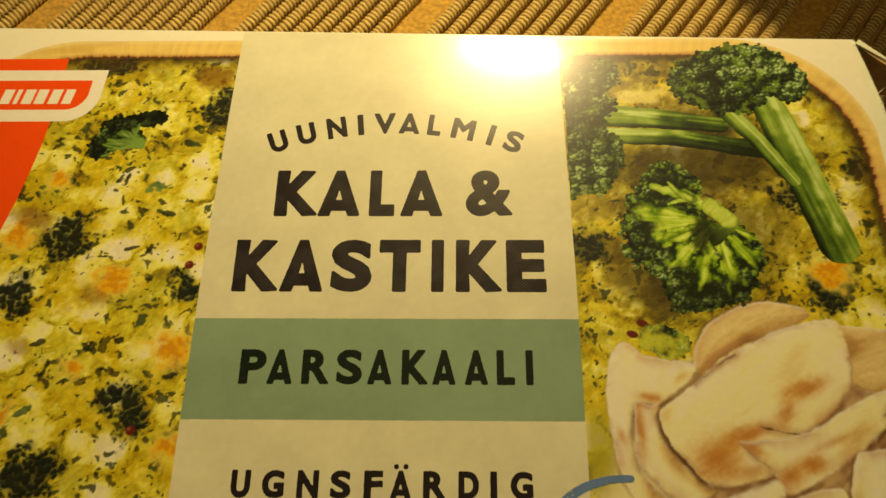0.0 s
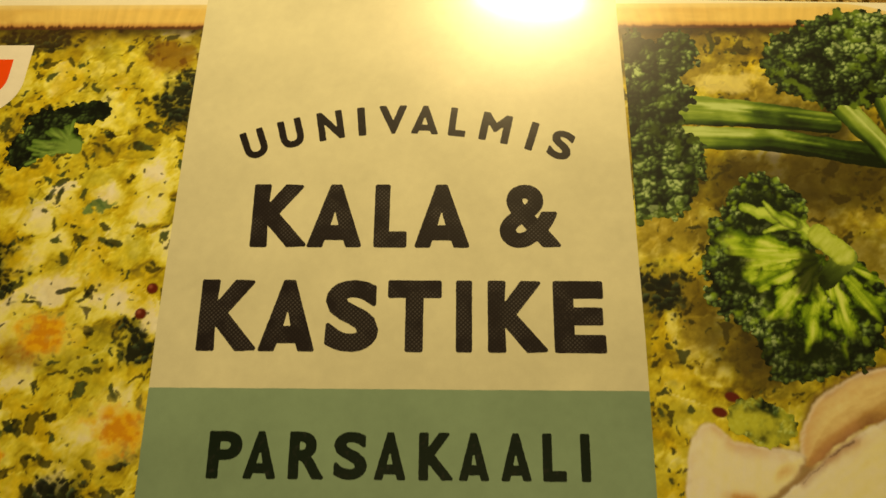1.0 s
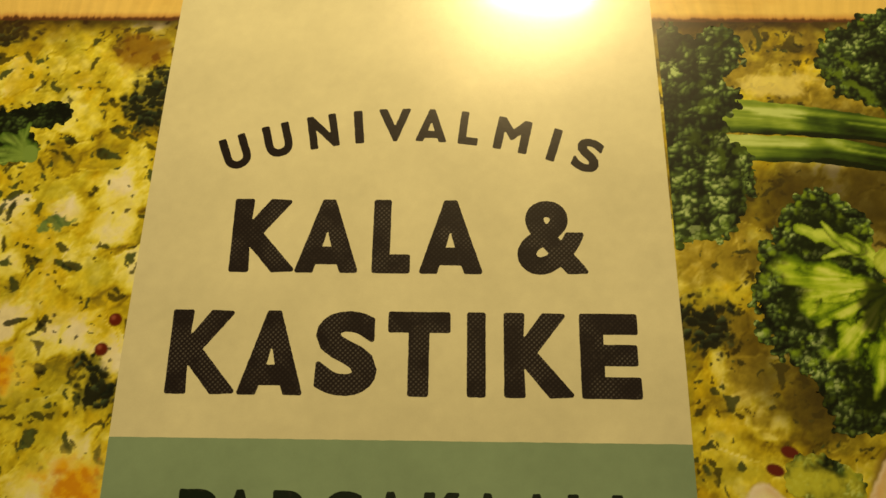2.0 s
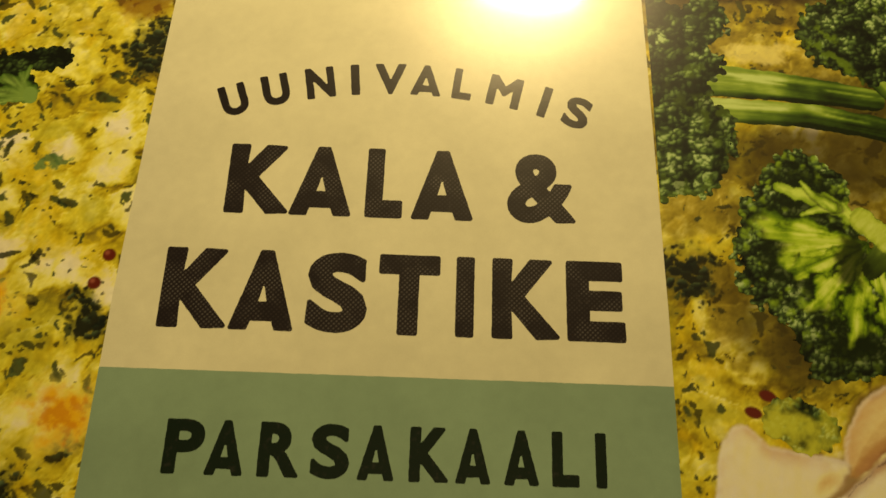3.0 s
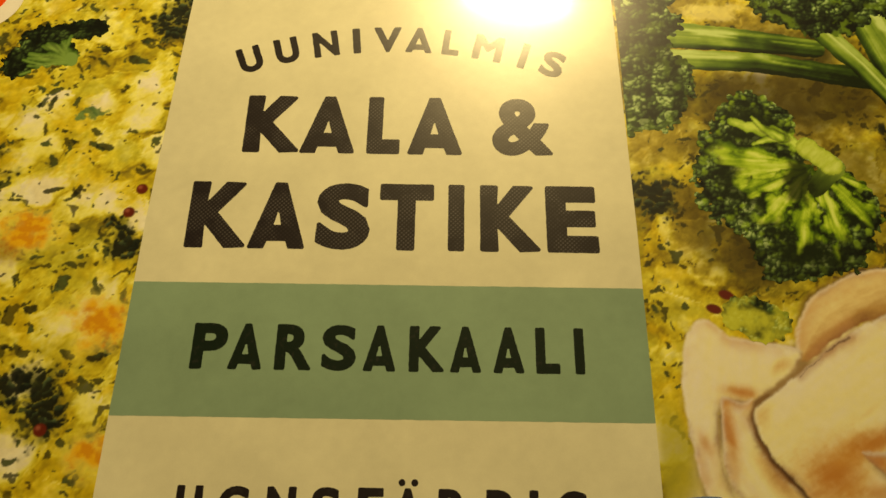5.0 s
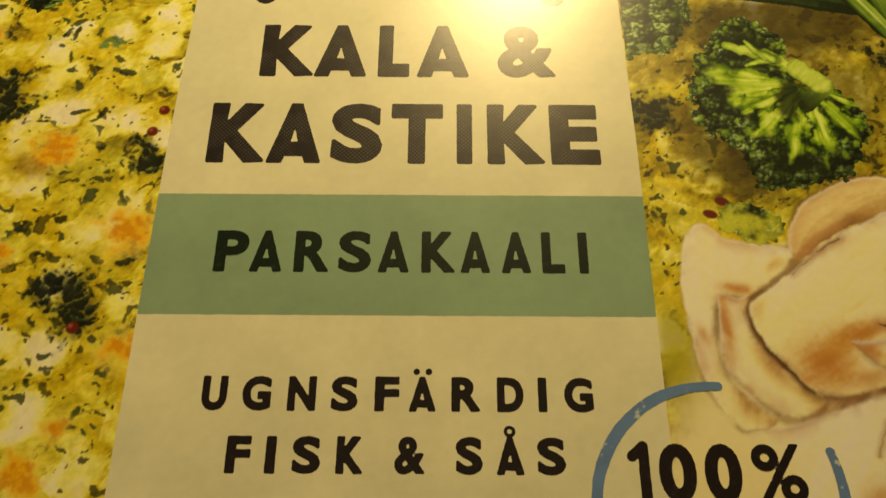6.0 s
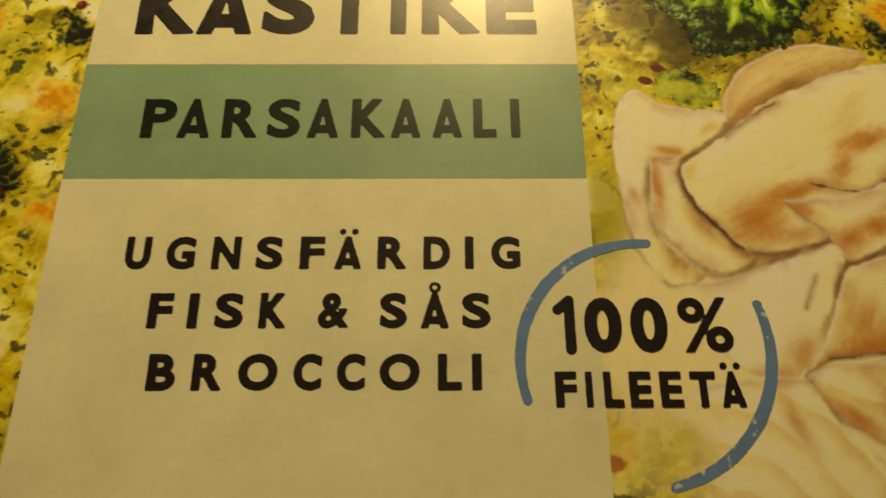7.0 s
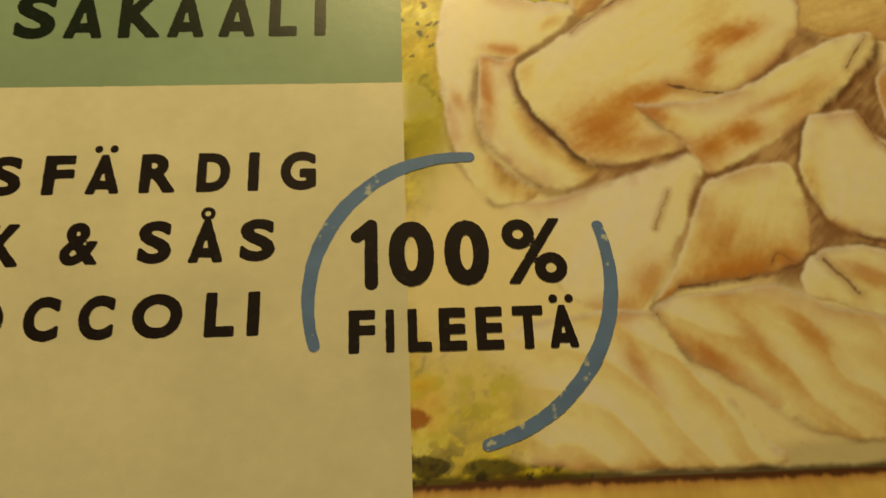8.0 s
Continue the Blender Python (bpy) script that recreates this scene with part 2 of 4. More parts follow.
def top_board():
    """The carton's top, in rows so that it can curve down to the rear edge."""
    bm, rows = bmesh.new(), []
    for k in range(41):
        f = k / 40
        row = []
        for x in (-108.0, None):
            xx = float(right_x(FRONT + f * (-2.4 - FRONT))) if x is None else x
            y = FRONT + f * (float(back_y(xx)) - FRONT)
            d = float(sag(y))
            row += [bm.verts.new((xx * MM, (y + 0.8 * d) * MM, (z - d) * MM)) for z in (0.0, -0.5)]
        rows.append(row)
    for p, q in zip(rows, rows[1:]):
        for a, b in ((0, 2), (3, 1), (1, 0), (2, 3)):
            bm.faces.new((p[a], p[b], q[b], q[a]))
    for p in (rows[0], rows[-1]):
        bm.faces.new((p[0], p[1], p[3], p[2]))
    bmesh.ops.recalc_face_normals(bm, faces=bm.faces)
    return bm


part("top_board", top_board(), m_board, carton)
part("front_wall", box(-107.4, 107.0, FRONT + 0.05, FRONT + 0.55, -39.9, -0.5), m_board, carton)
part("rear_wall", slab([(-107.4, 2.6), (103.8, -2.2), (103.8, -1.7), (-107.4, 3.1)], -39.9, -1.4), m_board, carton)
part("left_wall", box(-107.9, -107.4, FRONT + 0.6, 2.5, -39.9, -1.5), m_board, carton)
part("right_wall", slab([(106.9, FRONT + 0.6), (107.4, FRONT + 0.6), (106.6, -22), (104.2, -3.6), (103.7, -3.6), (106.1, -22)],
                        -39.9, -1.3), m_board, carton)
part("base_board", box(-107.3, 103.6, FRONT + 0.6, -3.2, -39.9, -39.4), m_board, carton)

# cream label with its green band
def plain_ink(colour, seed, spread=0.10):
    def tint(x, y):
        col = np.broadcast_to(np.asarray(colour), x.shape + (3,)).copy()
        cloud = fbm(x, y, 9, seed, 4) - 0.5
        fibre = fbm(x, y, 1.2, seed + 5, 3) - 0.5
        return col * (1 + spread * (2.0 * cloud + 0.7 * fibre))[..., None]
    return tint


def label_edges(x, y):
    left = np.interp(y, (-60, -25, 0.3), (-37.5, -36.7, -36.2))
    right = np.interp(y, (-60, -25, -1.7), (37.5, 37.0, 36.8))
    return np.maximum(left - x, x - right)


cream_tint, green_tint = plain_ink(ink(212, 192, 126), 951, 0.11), plain_ink(ink(131, 143, 91), 955, 0.12)
cream = sheet("cream_label", *grid(-38.0, 38.0, FRONT, 0, 0.5), 0.16, lambda x, y: (cream_tint(x, y), label_edges(x, y)), carton,
              "cream printed label", warp=to_edge, mat=m_photo)
sheet("green_band", *grid(-38.0, 38.0, -90.4, -69.5, 0.4), 0.18,
      lambda x, y: (green_tint(x, y), np.maximum(np.abs(x) - 37.5, np.maximum(-89.85 - y, y + 70.0)) + 0.1 * (fbm(x, y, 1.0, 957) - 0.5)), cream,
      "sage green band")


GLYPHS = {}


def low_bar(loops, foot=0.13, bar=0.25):
    """The letter A with its bar moved down: foot and bar are the heights of the bar's lower and upper side."""
    out = []
    for l in loops:
        l = l.copy()
        if l[:, 1].min() > 0.1:
            top = l[:, 1].max()
            k = (top - bar) / (top - l[:, 1].min())
            l = np.stack([0.5 + (l[:, 0] - 0.5) * k, top + (l[:, 1] - top) * k], 1)
        else:
            feet = l[l[:, 1] < 0.02]
            for i in np.nonzero((l[:, 1] > 0.1) & (l[:, 1] < 0.6) & (np.abs(l[:, 0] - 0.5) < 0.4))[0]:
                side = feet[(feet[:, 0] < 0.5) == (l[i, 0] < 0.5)]
                fx = side[np.argmin(np.abs(side[:, 0] - 0.5)), 0]
                k = foot / l[i, 1]
                l[i] = fx + (l[i, 0] - fx) * k, foot
        out.append(l)
    return out


def glyph(ch):
    """The outline of a letter of the built-in font as loops of points, in a unit box, ink to the left of the way round."""
    if ch not in GLYPHS:
        fc = bpy.data.curves.new("glyph", "FONT")
        fc.body, fc.size, fc.resolution_u = ch, 1.0, 5
        ob = new("glyph", fc)
        bpy.context.view_layer.update()
        me = bpy.data.meshes.new_from_object(ob.evaluated_get(bpy.context.evaluated_depsgraph_get()))
        bpy.data.objects.remove(ob)
        bm = bmesh.new()
        bm.from_mesh(me)
        bpy.data.meshes.remove(me)
        bmesh.ops.remove_doubles(bm, verts=bm.verts, dist=1e-5)
        bm.normal_update()
        after, at = {}, {}
        for e in bm.edges:
            if len(e.link_faces) == 1:
                l = e.link_loops[0]
                a, b = l.vert, l.link_loop_next.vert
                if l.face.normal.z < 0:
                    a, b = b, a
                after[a.index] = b.index
                at[a.index], at[b.index] = (a.co.x, a.co.y), (b.co.x, b.co.y)
        bm.free()
        loops = []
        while after:
            k = next(iter(after))
            loop = []
            while k in after:
                loop.append(at[k])
                k = after.pop(k)
            loops.append(np.array(loop))
        every = np.concatenate(loops)
        lo, hi = every.min(0), every.max(0)
        GLYPHS[ch] = [(l - lo) / (hi - lo) for l in loops]
        if ch == "A":
            GLYPHS[ch] = low_bar(GLYPHS[ch])
    return GLYPHS[ch]


def grown(loop, m):
    """A loop moved outwards by m, its corners kept sharp."""
    d = np.roll(loop, -1, 0) - loop
    d = d / (np.linalg.norm(d, axis=1, keepdims=True) + 1e-12)
    n2 = np.stack([d[:, 1], -d[:, 0]], 1)
    n1 = np.roll(n2, 1, 0)
    k = np.maximum(1 + (n1 * n2).sum(1, keepdims=True), 0.45)
    return loop + m * (n1 + n2) / k


def letter(ch, x0, x1, y0, y1, turn, colour, parent, z, bold, dots=0.0):
    """One printed letter, its strokes thickened by bold (mm), laid into its own box."""
    cx, cy = (x0 + x1) / 2, (y0 + y1) / 2
    bold = {"%": 0.22, "&": bold * 0.8, "A": bold * 0.95}.get(ch, bold)
    soft = min(0.34, bold * 0.7)
    size = np.array([max(x1 - x0 - 2 * bold, 0.1), y1 - y0 - 2 * bold])
    hw, hh = size / 2
    loops = [] if ch == "1" else [grown((l - 0.5) * size, bold - soft) for l in glyph({"Ä": "A", "Å": "A"}.get(ch, ch))]
    c, s = math.cos(radians(turn)), math.sin(radians(turn))
    ext = math.hypot(x1 - x0, y1 - y0) / 2 if turn else 0
    ex, ey = (ext or (x1 - x0) / 2) + 0.3, (ext or (y1 - y0) / 2) + (2.2 if ch in "ÄÅ" else 0.3)
    xs, ys = grid(cx - ex, cx + ex, cy - ey, cy + ey, 0.11)

    def paint(x, y):
        u, v = (x - cx) * c + (y - cy) * s, -(x - cx) * s + (y - cy) * c
        if ch == "1":
            d, _ = stroke(u, v, [(-hw, hh * 0.62), (hw * 0.72, hh), (hw * 0.72, -hh)])
            f = d - bold * 1.7
        else:
            d, wind = np.full(x.shape, 1e9), np.zeros(x.shape, int)
            for loop in loops:
                for (ax, ay), (bx, by) in zip(loop, np.roll(loop, -1, 0)):
                    l2 = (bx - ax) ** 2 + (by - ay) ** 2 + 1e-12
                    t = np.clip(((u - ax) * (bx - ax) + (v - ay) * (by - ay)) / l2, 0, 1)
                    d = np.minimum(d, np.hypot(u - ax - t * (bx - ax), v - ay - t * (by - ay)))
                    if abs(by - ay) > 1e-9:
                        cross = ((ay > v) != (by > v)) & (u < (bx - ax) * (v - ay) / (by - ay) + ax)
                        wind += cross * (1 if by > ay else -1)
            f = np.where(wind > 0, -d, d) - soft
        if ch == "Ä":
            f = np.minimum(f, np.hypot(np.abs(u) - 0.85, v - (y1 - y0) / 2 - 0.72) - 0.46)
        if ch == "Å":
            f = np.minimum(f, np.abs(np.hypot(u, v - (y1 - y0) / 2 - 0.75) - 0.56) - 0.24)
        f = f + 0.10 * (fbm(x, y, 0.7, 5) - 0.5)
        col = np.broadcast_to(np.asarray(colour), x.shape + (3,)).copy()
        col = over(col, ink(74, 62, 44), step(0.66, 0.9, fbm(x, y, 0.5, 9, 2)) * 0.2)
        if dots:
            p = (x + y) / dots * 0.7071
            q = (x - y) / dots * 0.7071
            near = np.hypot(p - np.round(p), q - np.round(q))
            col = over(col, ink(140, 124, 92), step(0.36, 0.10, near) * (0.08 + 0.32 * step(0.35, 0.65, fbm(x, y, 3, 12))))
        return col, f
    return sheet("letter", xs, ys, z, paint, parent)


def letters(items, colour, parent, z=0.2, bold=0.3, dots=0.0):
    for ch, x0, x1, y0, y1, turn in items:
        letter(ch, x0, x1, y0, y1, turn, colour, parent, z, bold, dots)


def line(text, edges, y0, y1, colour, parent, z=0.2, bold=0.3, dots=0.0):
    items, k = [], 0
    for ch in text:
        if ch != " ":
            items.append((ch, edges[k], edges[k + 1], y0, y1, 0))
            k += 2
    letters(items, colour, parent, z, bold, dots)


BLACK, DEEP = ink(30, 22, 16), ink(18, 28, 12)
arch = []
for ch, x, w in zip("UUNIVALMIS", (-25.0, -19.0, -12.5, -7.3, -2.0, 3.4, 8.9, 15.2, 21.2, 26.0),
                    (4.0, 4.0, 4.3, 1.3, 4.6, 4.4, 2.9, 5.0, 1.3, 3.9)):
    a = math.asin((x - 0.3) / 72.0)
    y = -96.8 + 72.0 * math.cos(a)
    arch.append((ch, x - w / 2, x + w / 2, y - 2.65, y + 2.65, -math.degrees(a)))
letters(arch, BLACK, cream, bold=0.30)
line("KALA&", (-24.3, -15.6, -15.0, -6.6, -4.5, 0.8, 2.2, 10.6, 15.6, 25.1), -47.6, -36.7, BLACK, cream, bold=0.78, dots=0.48)
line("KASTIKE", (-31.1, -22.2, -21.4, -13.1, -11.5, -3.2, -1.9, 6.5, 8.7, 11.2, 13.6, 22.4, 23.7, 31.6), -64.4, -53.0, BLACK, cream, bold=0.80, dots=0.48)
line("PARSAKAALI", (-27.5, -22.5, -22.1, -17.4, -15.6, -10.5, -9.0, -4.1, -3.0, 1.5, 3.4, 8.3, 9.3, 13.6,
                    15.4, 19.7, 21.4, 24.8, 26.9, 28.3), -83.1, -76.3, DEEP, cream, z=0.22, bold=0.37)
line("UGNSFÄRDIG", (-26.6, -23.1, -21.0, -17.0, -14.7, -10.8, -8.7, -5.0, -2.7, 0.7, 2.1, 5.7, 7.9, 11.8,
                    14.2, 17.9, 19.9, 21.1, 23.5, 27.5), -103.8, -98.9, BLACK, cream, bold=0.30)
line("FISK & SÅS", (-22.3, -19.0, -17.0, -15.6, -13.4, -9.6, -7.5, -4.0, 0.3, 4.3, 8.5, 12.1, 14.0, 17.6, 19.4, 23.2),
     -112.2, -107.2, BLACK, cream, bold=0.31)
line("BROCCOLI", (-21.2, -17.5, -15.4, -11.6, -9.5, -4.4, -2.4, 1.3, 3.2, 6.9, 8.7, 13.9, 16.2, 19.3, 20.6, 21.9),
     -120.5, -115.6, BLACK, cream, bold=0.31)


# ---- the printed photograph ----
def tones(t, *stops):
    """A run of ink colours: stops of (place, r, g, b)."""
    at = [p[0] for p in stops]
    cs = np.array([ink(*p[1:]) for p in stops])
    return np.stack([np.interp(t, at, cs[:, k]) for k in range(3)], -1)


def gratin(x, y, seed, green=0.0, clusters=(), pale=()):
    """Browned cheese with herbs, as printed: soft pale lumps, olive hollows, herbs gathered in the hollows."""
    wx, wy = x + 3.0 * (fbm(x, y, 3, seed + 60) - 0.5), y + 3.0 * (fbm(x, y, 3, seed + 70) - 0.5)
    _, _, lump, l1, l2 = cells(wx, wy, 6.5, seed)
    _, _, crumb, c1, _ = cells(wx, wy, 2.4, seed + 9)
    big, mid, fine = fbm(x, y, 14, seed + 20), fbm(wx, wy, 5.0, seed + 40, 5), fbm(x, y, 1.5, seed + 30, 4)
    dome = np.sqrt(np.clip(1 - (lump / 4.8) ** 2, 0, 1)) * (0.3 + 0.7 * l1)
    crust = np.clip(1 - crumb / 1.9, 0, 1) * c1
    edge = 1.0 * (fbm(wx, wy, 2.4, seed + 91, 5) - 0.5)
    _, _, curds, k1, k2 = cells(wx + 2.0 * (mid - 0.5), wy, 9.0, seed + 93)
    melt = np.where(k1 > 0.66, curds / (2.2 + 2.2 * k2), 3.0)
    under = np.full(x.shape, 3.0)
    for cx, cy, rx, ry, turn in pale:
        melt = np.minimum(melt, blob(wx, wy, cx, cy, rx, ry, turn))
        under = np.minimum(under, blob(wx, wy, cx + 0.8, cy - 1.5, rx, ry, turn))
    soft = step(1.35, 0.45, melt + edge)
    veil = np.clip(green, 0, 1) if np.ndim(green) or green else 0.0
    soft = soft * (1 - veil)
    lit = np.clip(emboss(1.5 * dome + 0.7 * crust + 0.9 * mid + 0.4 * fine + 1.3 * soft, x, y), -1.3, 1.3)
    t = 0.24 + 0.26 * dome + 0.75 * (mid - 0.45) + 0.30 * (big - 0.5) + 0.14 * crust + 0.40 * soft \
        + 0.17 * lit * (1 - 0.4 * soft) + 0.34 * (fine - 0.5) * (1 - 0.6 * soft) - 0.22 * step(1.2, 0.9, under + edge) * (1 - soft)
    col = tones(t, (0.0, 88, 66, 12), (0.18, 136, 108, 14), (0.36, 184, 154, 18), (0.55, 212, 186, 38), (0.75, 232, 210, 84), (1.0, 246, 230, 140))
    col = over(col, ink(206, 164, 8), step(0.46, 0.64, fbm(wx, wy, 4.5, seed + 44)) * 0.5 * (1 - 0.7 * soft))
    col = over(col, ink(150, 142, 30), step(0.55, 0.7, fbm(x, y, 6, seed + 55)) * 0.35 * (1 - soft))
    if np.ndim(green) or green:
        col = over(col, tones(t, (0.0, 52, 38, 10), (0.3, 104, 82, 18), (0.6, 158, 130, 30), (0.85, 206, 180, 70)), veil)
    col = col * (1 + (0.55 - 0.3 * soft) * (fbm(x, y, 0.8, seed + 99, 3) - 0.5))[..., None]
    strew = step(0.36, 0.62, fbm(x, y, 8, seed + 80))
    hollow = step(0.62, 0.22, t - 0.10 * lit)
    # herbs: crumbs, slivers and leaves
    for size, chance, r0, r1, stretch, k in ((1.4, 0.22, 0.12, 0.30, 1.5, 90), (2.5, 0.30, 0.18, 0.46, 1.6, 100), (4.2, 0.36, 0.26, 0.52, 2.8, 120),
                                             (8.0, 0.26, 0.5, 1.0, 1.5, 140)):
        dx, dy, _, a1, a2 = cells(wx, wy, size, seed + k)
        a = a2 * 6.283
        u, v = dx * np.cos(a) + dy * np.sin(a), -dx * np.sin(a) + dy * np.cos(a)
        v = v + 0.35 * u * u / (r1 * stretch) * np.sign(a1 - 0.2)
        rad = 1.15 * (r0 + (r1 - r0) * ((a1 * 7.7) % 1)) * (0.35 + 1.3 * fbm(x, y, 0.8, seed + k + 5, 3))
        near = np.hypot(u / stretch, v) / rad
        m = step(1.15, 0.85, near) * (a1 < chance * (0.2 + 0.6 * strew + 1.3 * hollow * (0.4 + strew)))
        shade = np.clip((a2 * 13.1) % 1 + 0.7 * (fine - 0.5), 0, 1)
        herb = ink(30, 25, 11) + (ink(74, 78, 28) - ink(30, 25, 11)) * (shade ** 2)[..., None]
        col = over(col, ink(132, 112, 26), step(2.0, 1.0, near) * (a1 < chance * 0.9 * hollow) * 0.35)
        col = col + (herb - col) * (m * (0.78 + 0.2 * shade))[..., None]
    for cx, cy, rx, ry, turn in clusters:
        # charred sprigs: dark buds that crowd together, a few lit from above
        d = blob(x, y, cx, cy, rx, ry, turn) + 1.5 * (fbm(x, y, 2.6, seed + 160) - 0.5)
        bx, by, bd, b1, b2 = cells(x + 1.2 * (fbm(x, y, 1.0, seed + 165) - 0.5), wy, 1.35, seed + 170)
        m = step(1.15, 0.75, d) * step(0.10, -0.10, bd - (0.7 * b1 + 0.6) * np.clip(1.4 - d, 0, 1))
        top = np.clip((by - 0.4 * bx) / 0.9, 0, 1) * b2
        col = over(col, ink(60, 60, 22), step(1.15, 0.55, d) * 0.75)
        col = col + (tones(top, (0.0, 20, 22, 12), (0.35, 42, 48, 24), (0.9, 84, 94, 46)) - col) * (m * 0.95)[..., None]
    return col


def toast(col, x, y, spots, seed):
    """Browned patches: an uneven golden bloom with a darker crust here and there."""
    for cx, cy, r in spots:
        n = fbm(x, y, 1.6, seed + 3, 5)
        d = blob(x + 4.0 * (fbm(x, y, 3, seed) - 0.5), y + 4.0 * (fbm(x, y, 3, seed + 8) - 0.5), cx, cy, r * 1.1, r)
        col = over(col, ink(234, 204, 70), step(1.5, 0.4, d + 0.8 * (n - 0.5)) * 0.75)
        col = over(col, ink(226, 160, 0), step(1.1, 0.35, d + 1.1 * (n - 0.5)) * 0.95)
        col = over(col, ink(186, 88, 0), step(0.9, 0.3, d + 1.8 * (fbm(x, y, 0.8, seed + 5, 4) - 0.42)) * 0.5)
    return col


def wood(x, y, seed):
    """Pale planed wood: faint long grain, and fine lines across the rim."""
    across = np.arctan2(y + 62, x - np.where(x > 0, 55, -55)) * 60
    g = fbm(x * 0.2 + 2 * fbm(x, y, 9, seed), y * 0.6, 1.4, seed + 1)
    col = over(np.broadcast_to(ink(222, 178, 78), x.shape + (3,)).copy(), ink(186, 134, 44), step(0.35, 0.8, g) * 0.4)
    return col * (1 + 0.22 * (fbm(across, np.hypot(x, y) * 0.1, 0.9, seed + 2, 3) - 0.5))[..., None]


def rim(col, x, y, outer, inner, seed):
    """Tray rim between two rounded edges; beyond it the bare cream margin. Both are signed distances, positive inside."""
    across = np.arctan2(y + 62, x - np.where(x > 0, 55, -55)) * 60
    teeth = (0.45 + 0.5 * (x < -45) + 0.5 * (y < -20) * (x > 92)) * (fbm(across, np.hypot(x, y) * 0.15, 0.6, seed + 21, 4) - 0.5)
    soot = fbm(x, y, 2.5, seed + 2) - 0.5
    burnt = step(-75, -40, y)
    col = over(col, ink(84, 60, 20), step(6.5, 1.0, inner + 5.0 * soot) * 0.55 * burnt)
    col = over(col, ink(50, 32, 14), step(0.9 + 1.5 * burnt, 0.2, inner + 2.2 * soot * (0.4 + 0.6 * burnt)) * 0.85)
    w = wood(x, y, seed + 4)
    w = over(w, ink(166, 92, 34), step(-1.8, -0.3, inner + 1.0 * teeth) * 0.75)
    w = over(w, ink(66, 32, 16), step(-0.85, -0.35, inner + 1.5 * teeth) * 0.9)
    w = over(w, ink(238, 206, 122), step(1.4, 0.3, outer) * 0.35)
    col = np.where((inner < 0)[..., None], w, col)
    return over(col, ink(240, 222, 146), step(0.12, -0.12, outer))


def round_box(x, y, x0, x1, y0, y1, r):
    """Signed distance to a box with rounded corners, positive inside."""
    qx, qy = np.abs(x - (x0 + x1) / 2) - (x1 - x0) / 2 + r, np.abs(y - (y0 + y1) / 2) - (y1 - y0) / 2 + r
    return -(np.hypot(np.maximum(qx, 0), np.maximum(qy, 0)) + np.minimum(np.maximum(qx, qy), 0) - r)


def tray(x, y):
    low = y < -70
    return (np.where(low, round_box(x, y, -103.5, 104.6, -141.6, -1.9, 18), round_box(x, y, -103.5, 104.6, -141.6, -1.9, 31)),
            np.where(low, round_box(x, y, -99.0, 100.4, -136.0, -7.0, 14), round_box(x, y, -99.0, 100.4, -136.0, -7.0, 28)))


# single herb leaves: place, half width, stretch, turn, tone
LEAVES = ((-47.9, -70.6, 1.1, 1.6, 80, 0.35), (-51.3, -74.5, 0.8, 1.4, 10, 0.1), (-67.0, -74.9, 0.7, 2.4, 25, 0.1), (-60.9, -82.7, 0.7, 2.0, 15, 0.1),
          (-67.0, -88.2, 0.9, 2.0, 40, 0.6), (-49.6, -40.5, 1.4, 1.5, 20, 0.9), (-43.8, -30.0, 1.0, 1.8, -15, 0.3), (-42.6, -25.6, 0.7, 2.0, 20, 0.2),
          (-65.3, -81.1, 0.7, 2.6, 70, 0.1), (-58.2, -75.7, 0.7, 1.5, -40, 0.1), (-40.8, -81.6, 0.8, 2.2, 25, 0.1), (-56.3, -36.3, 0.6, 2.0, 30, 0.2),
          (-58.3, -39.1, 0.6, 2.2, 55, 0.2), (-48.8, -54.8, 0.5, 3.0, 60, 0.1), (-52.4, -54.8, 0.6, 2.4, 20, 0.1), (-46.0, -47.0, 0.7, 2.0, -10, 0.2))


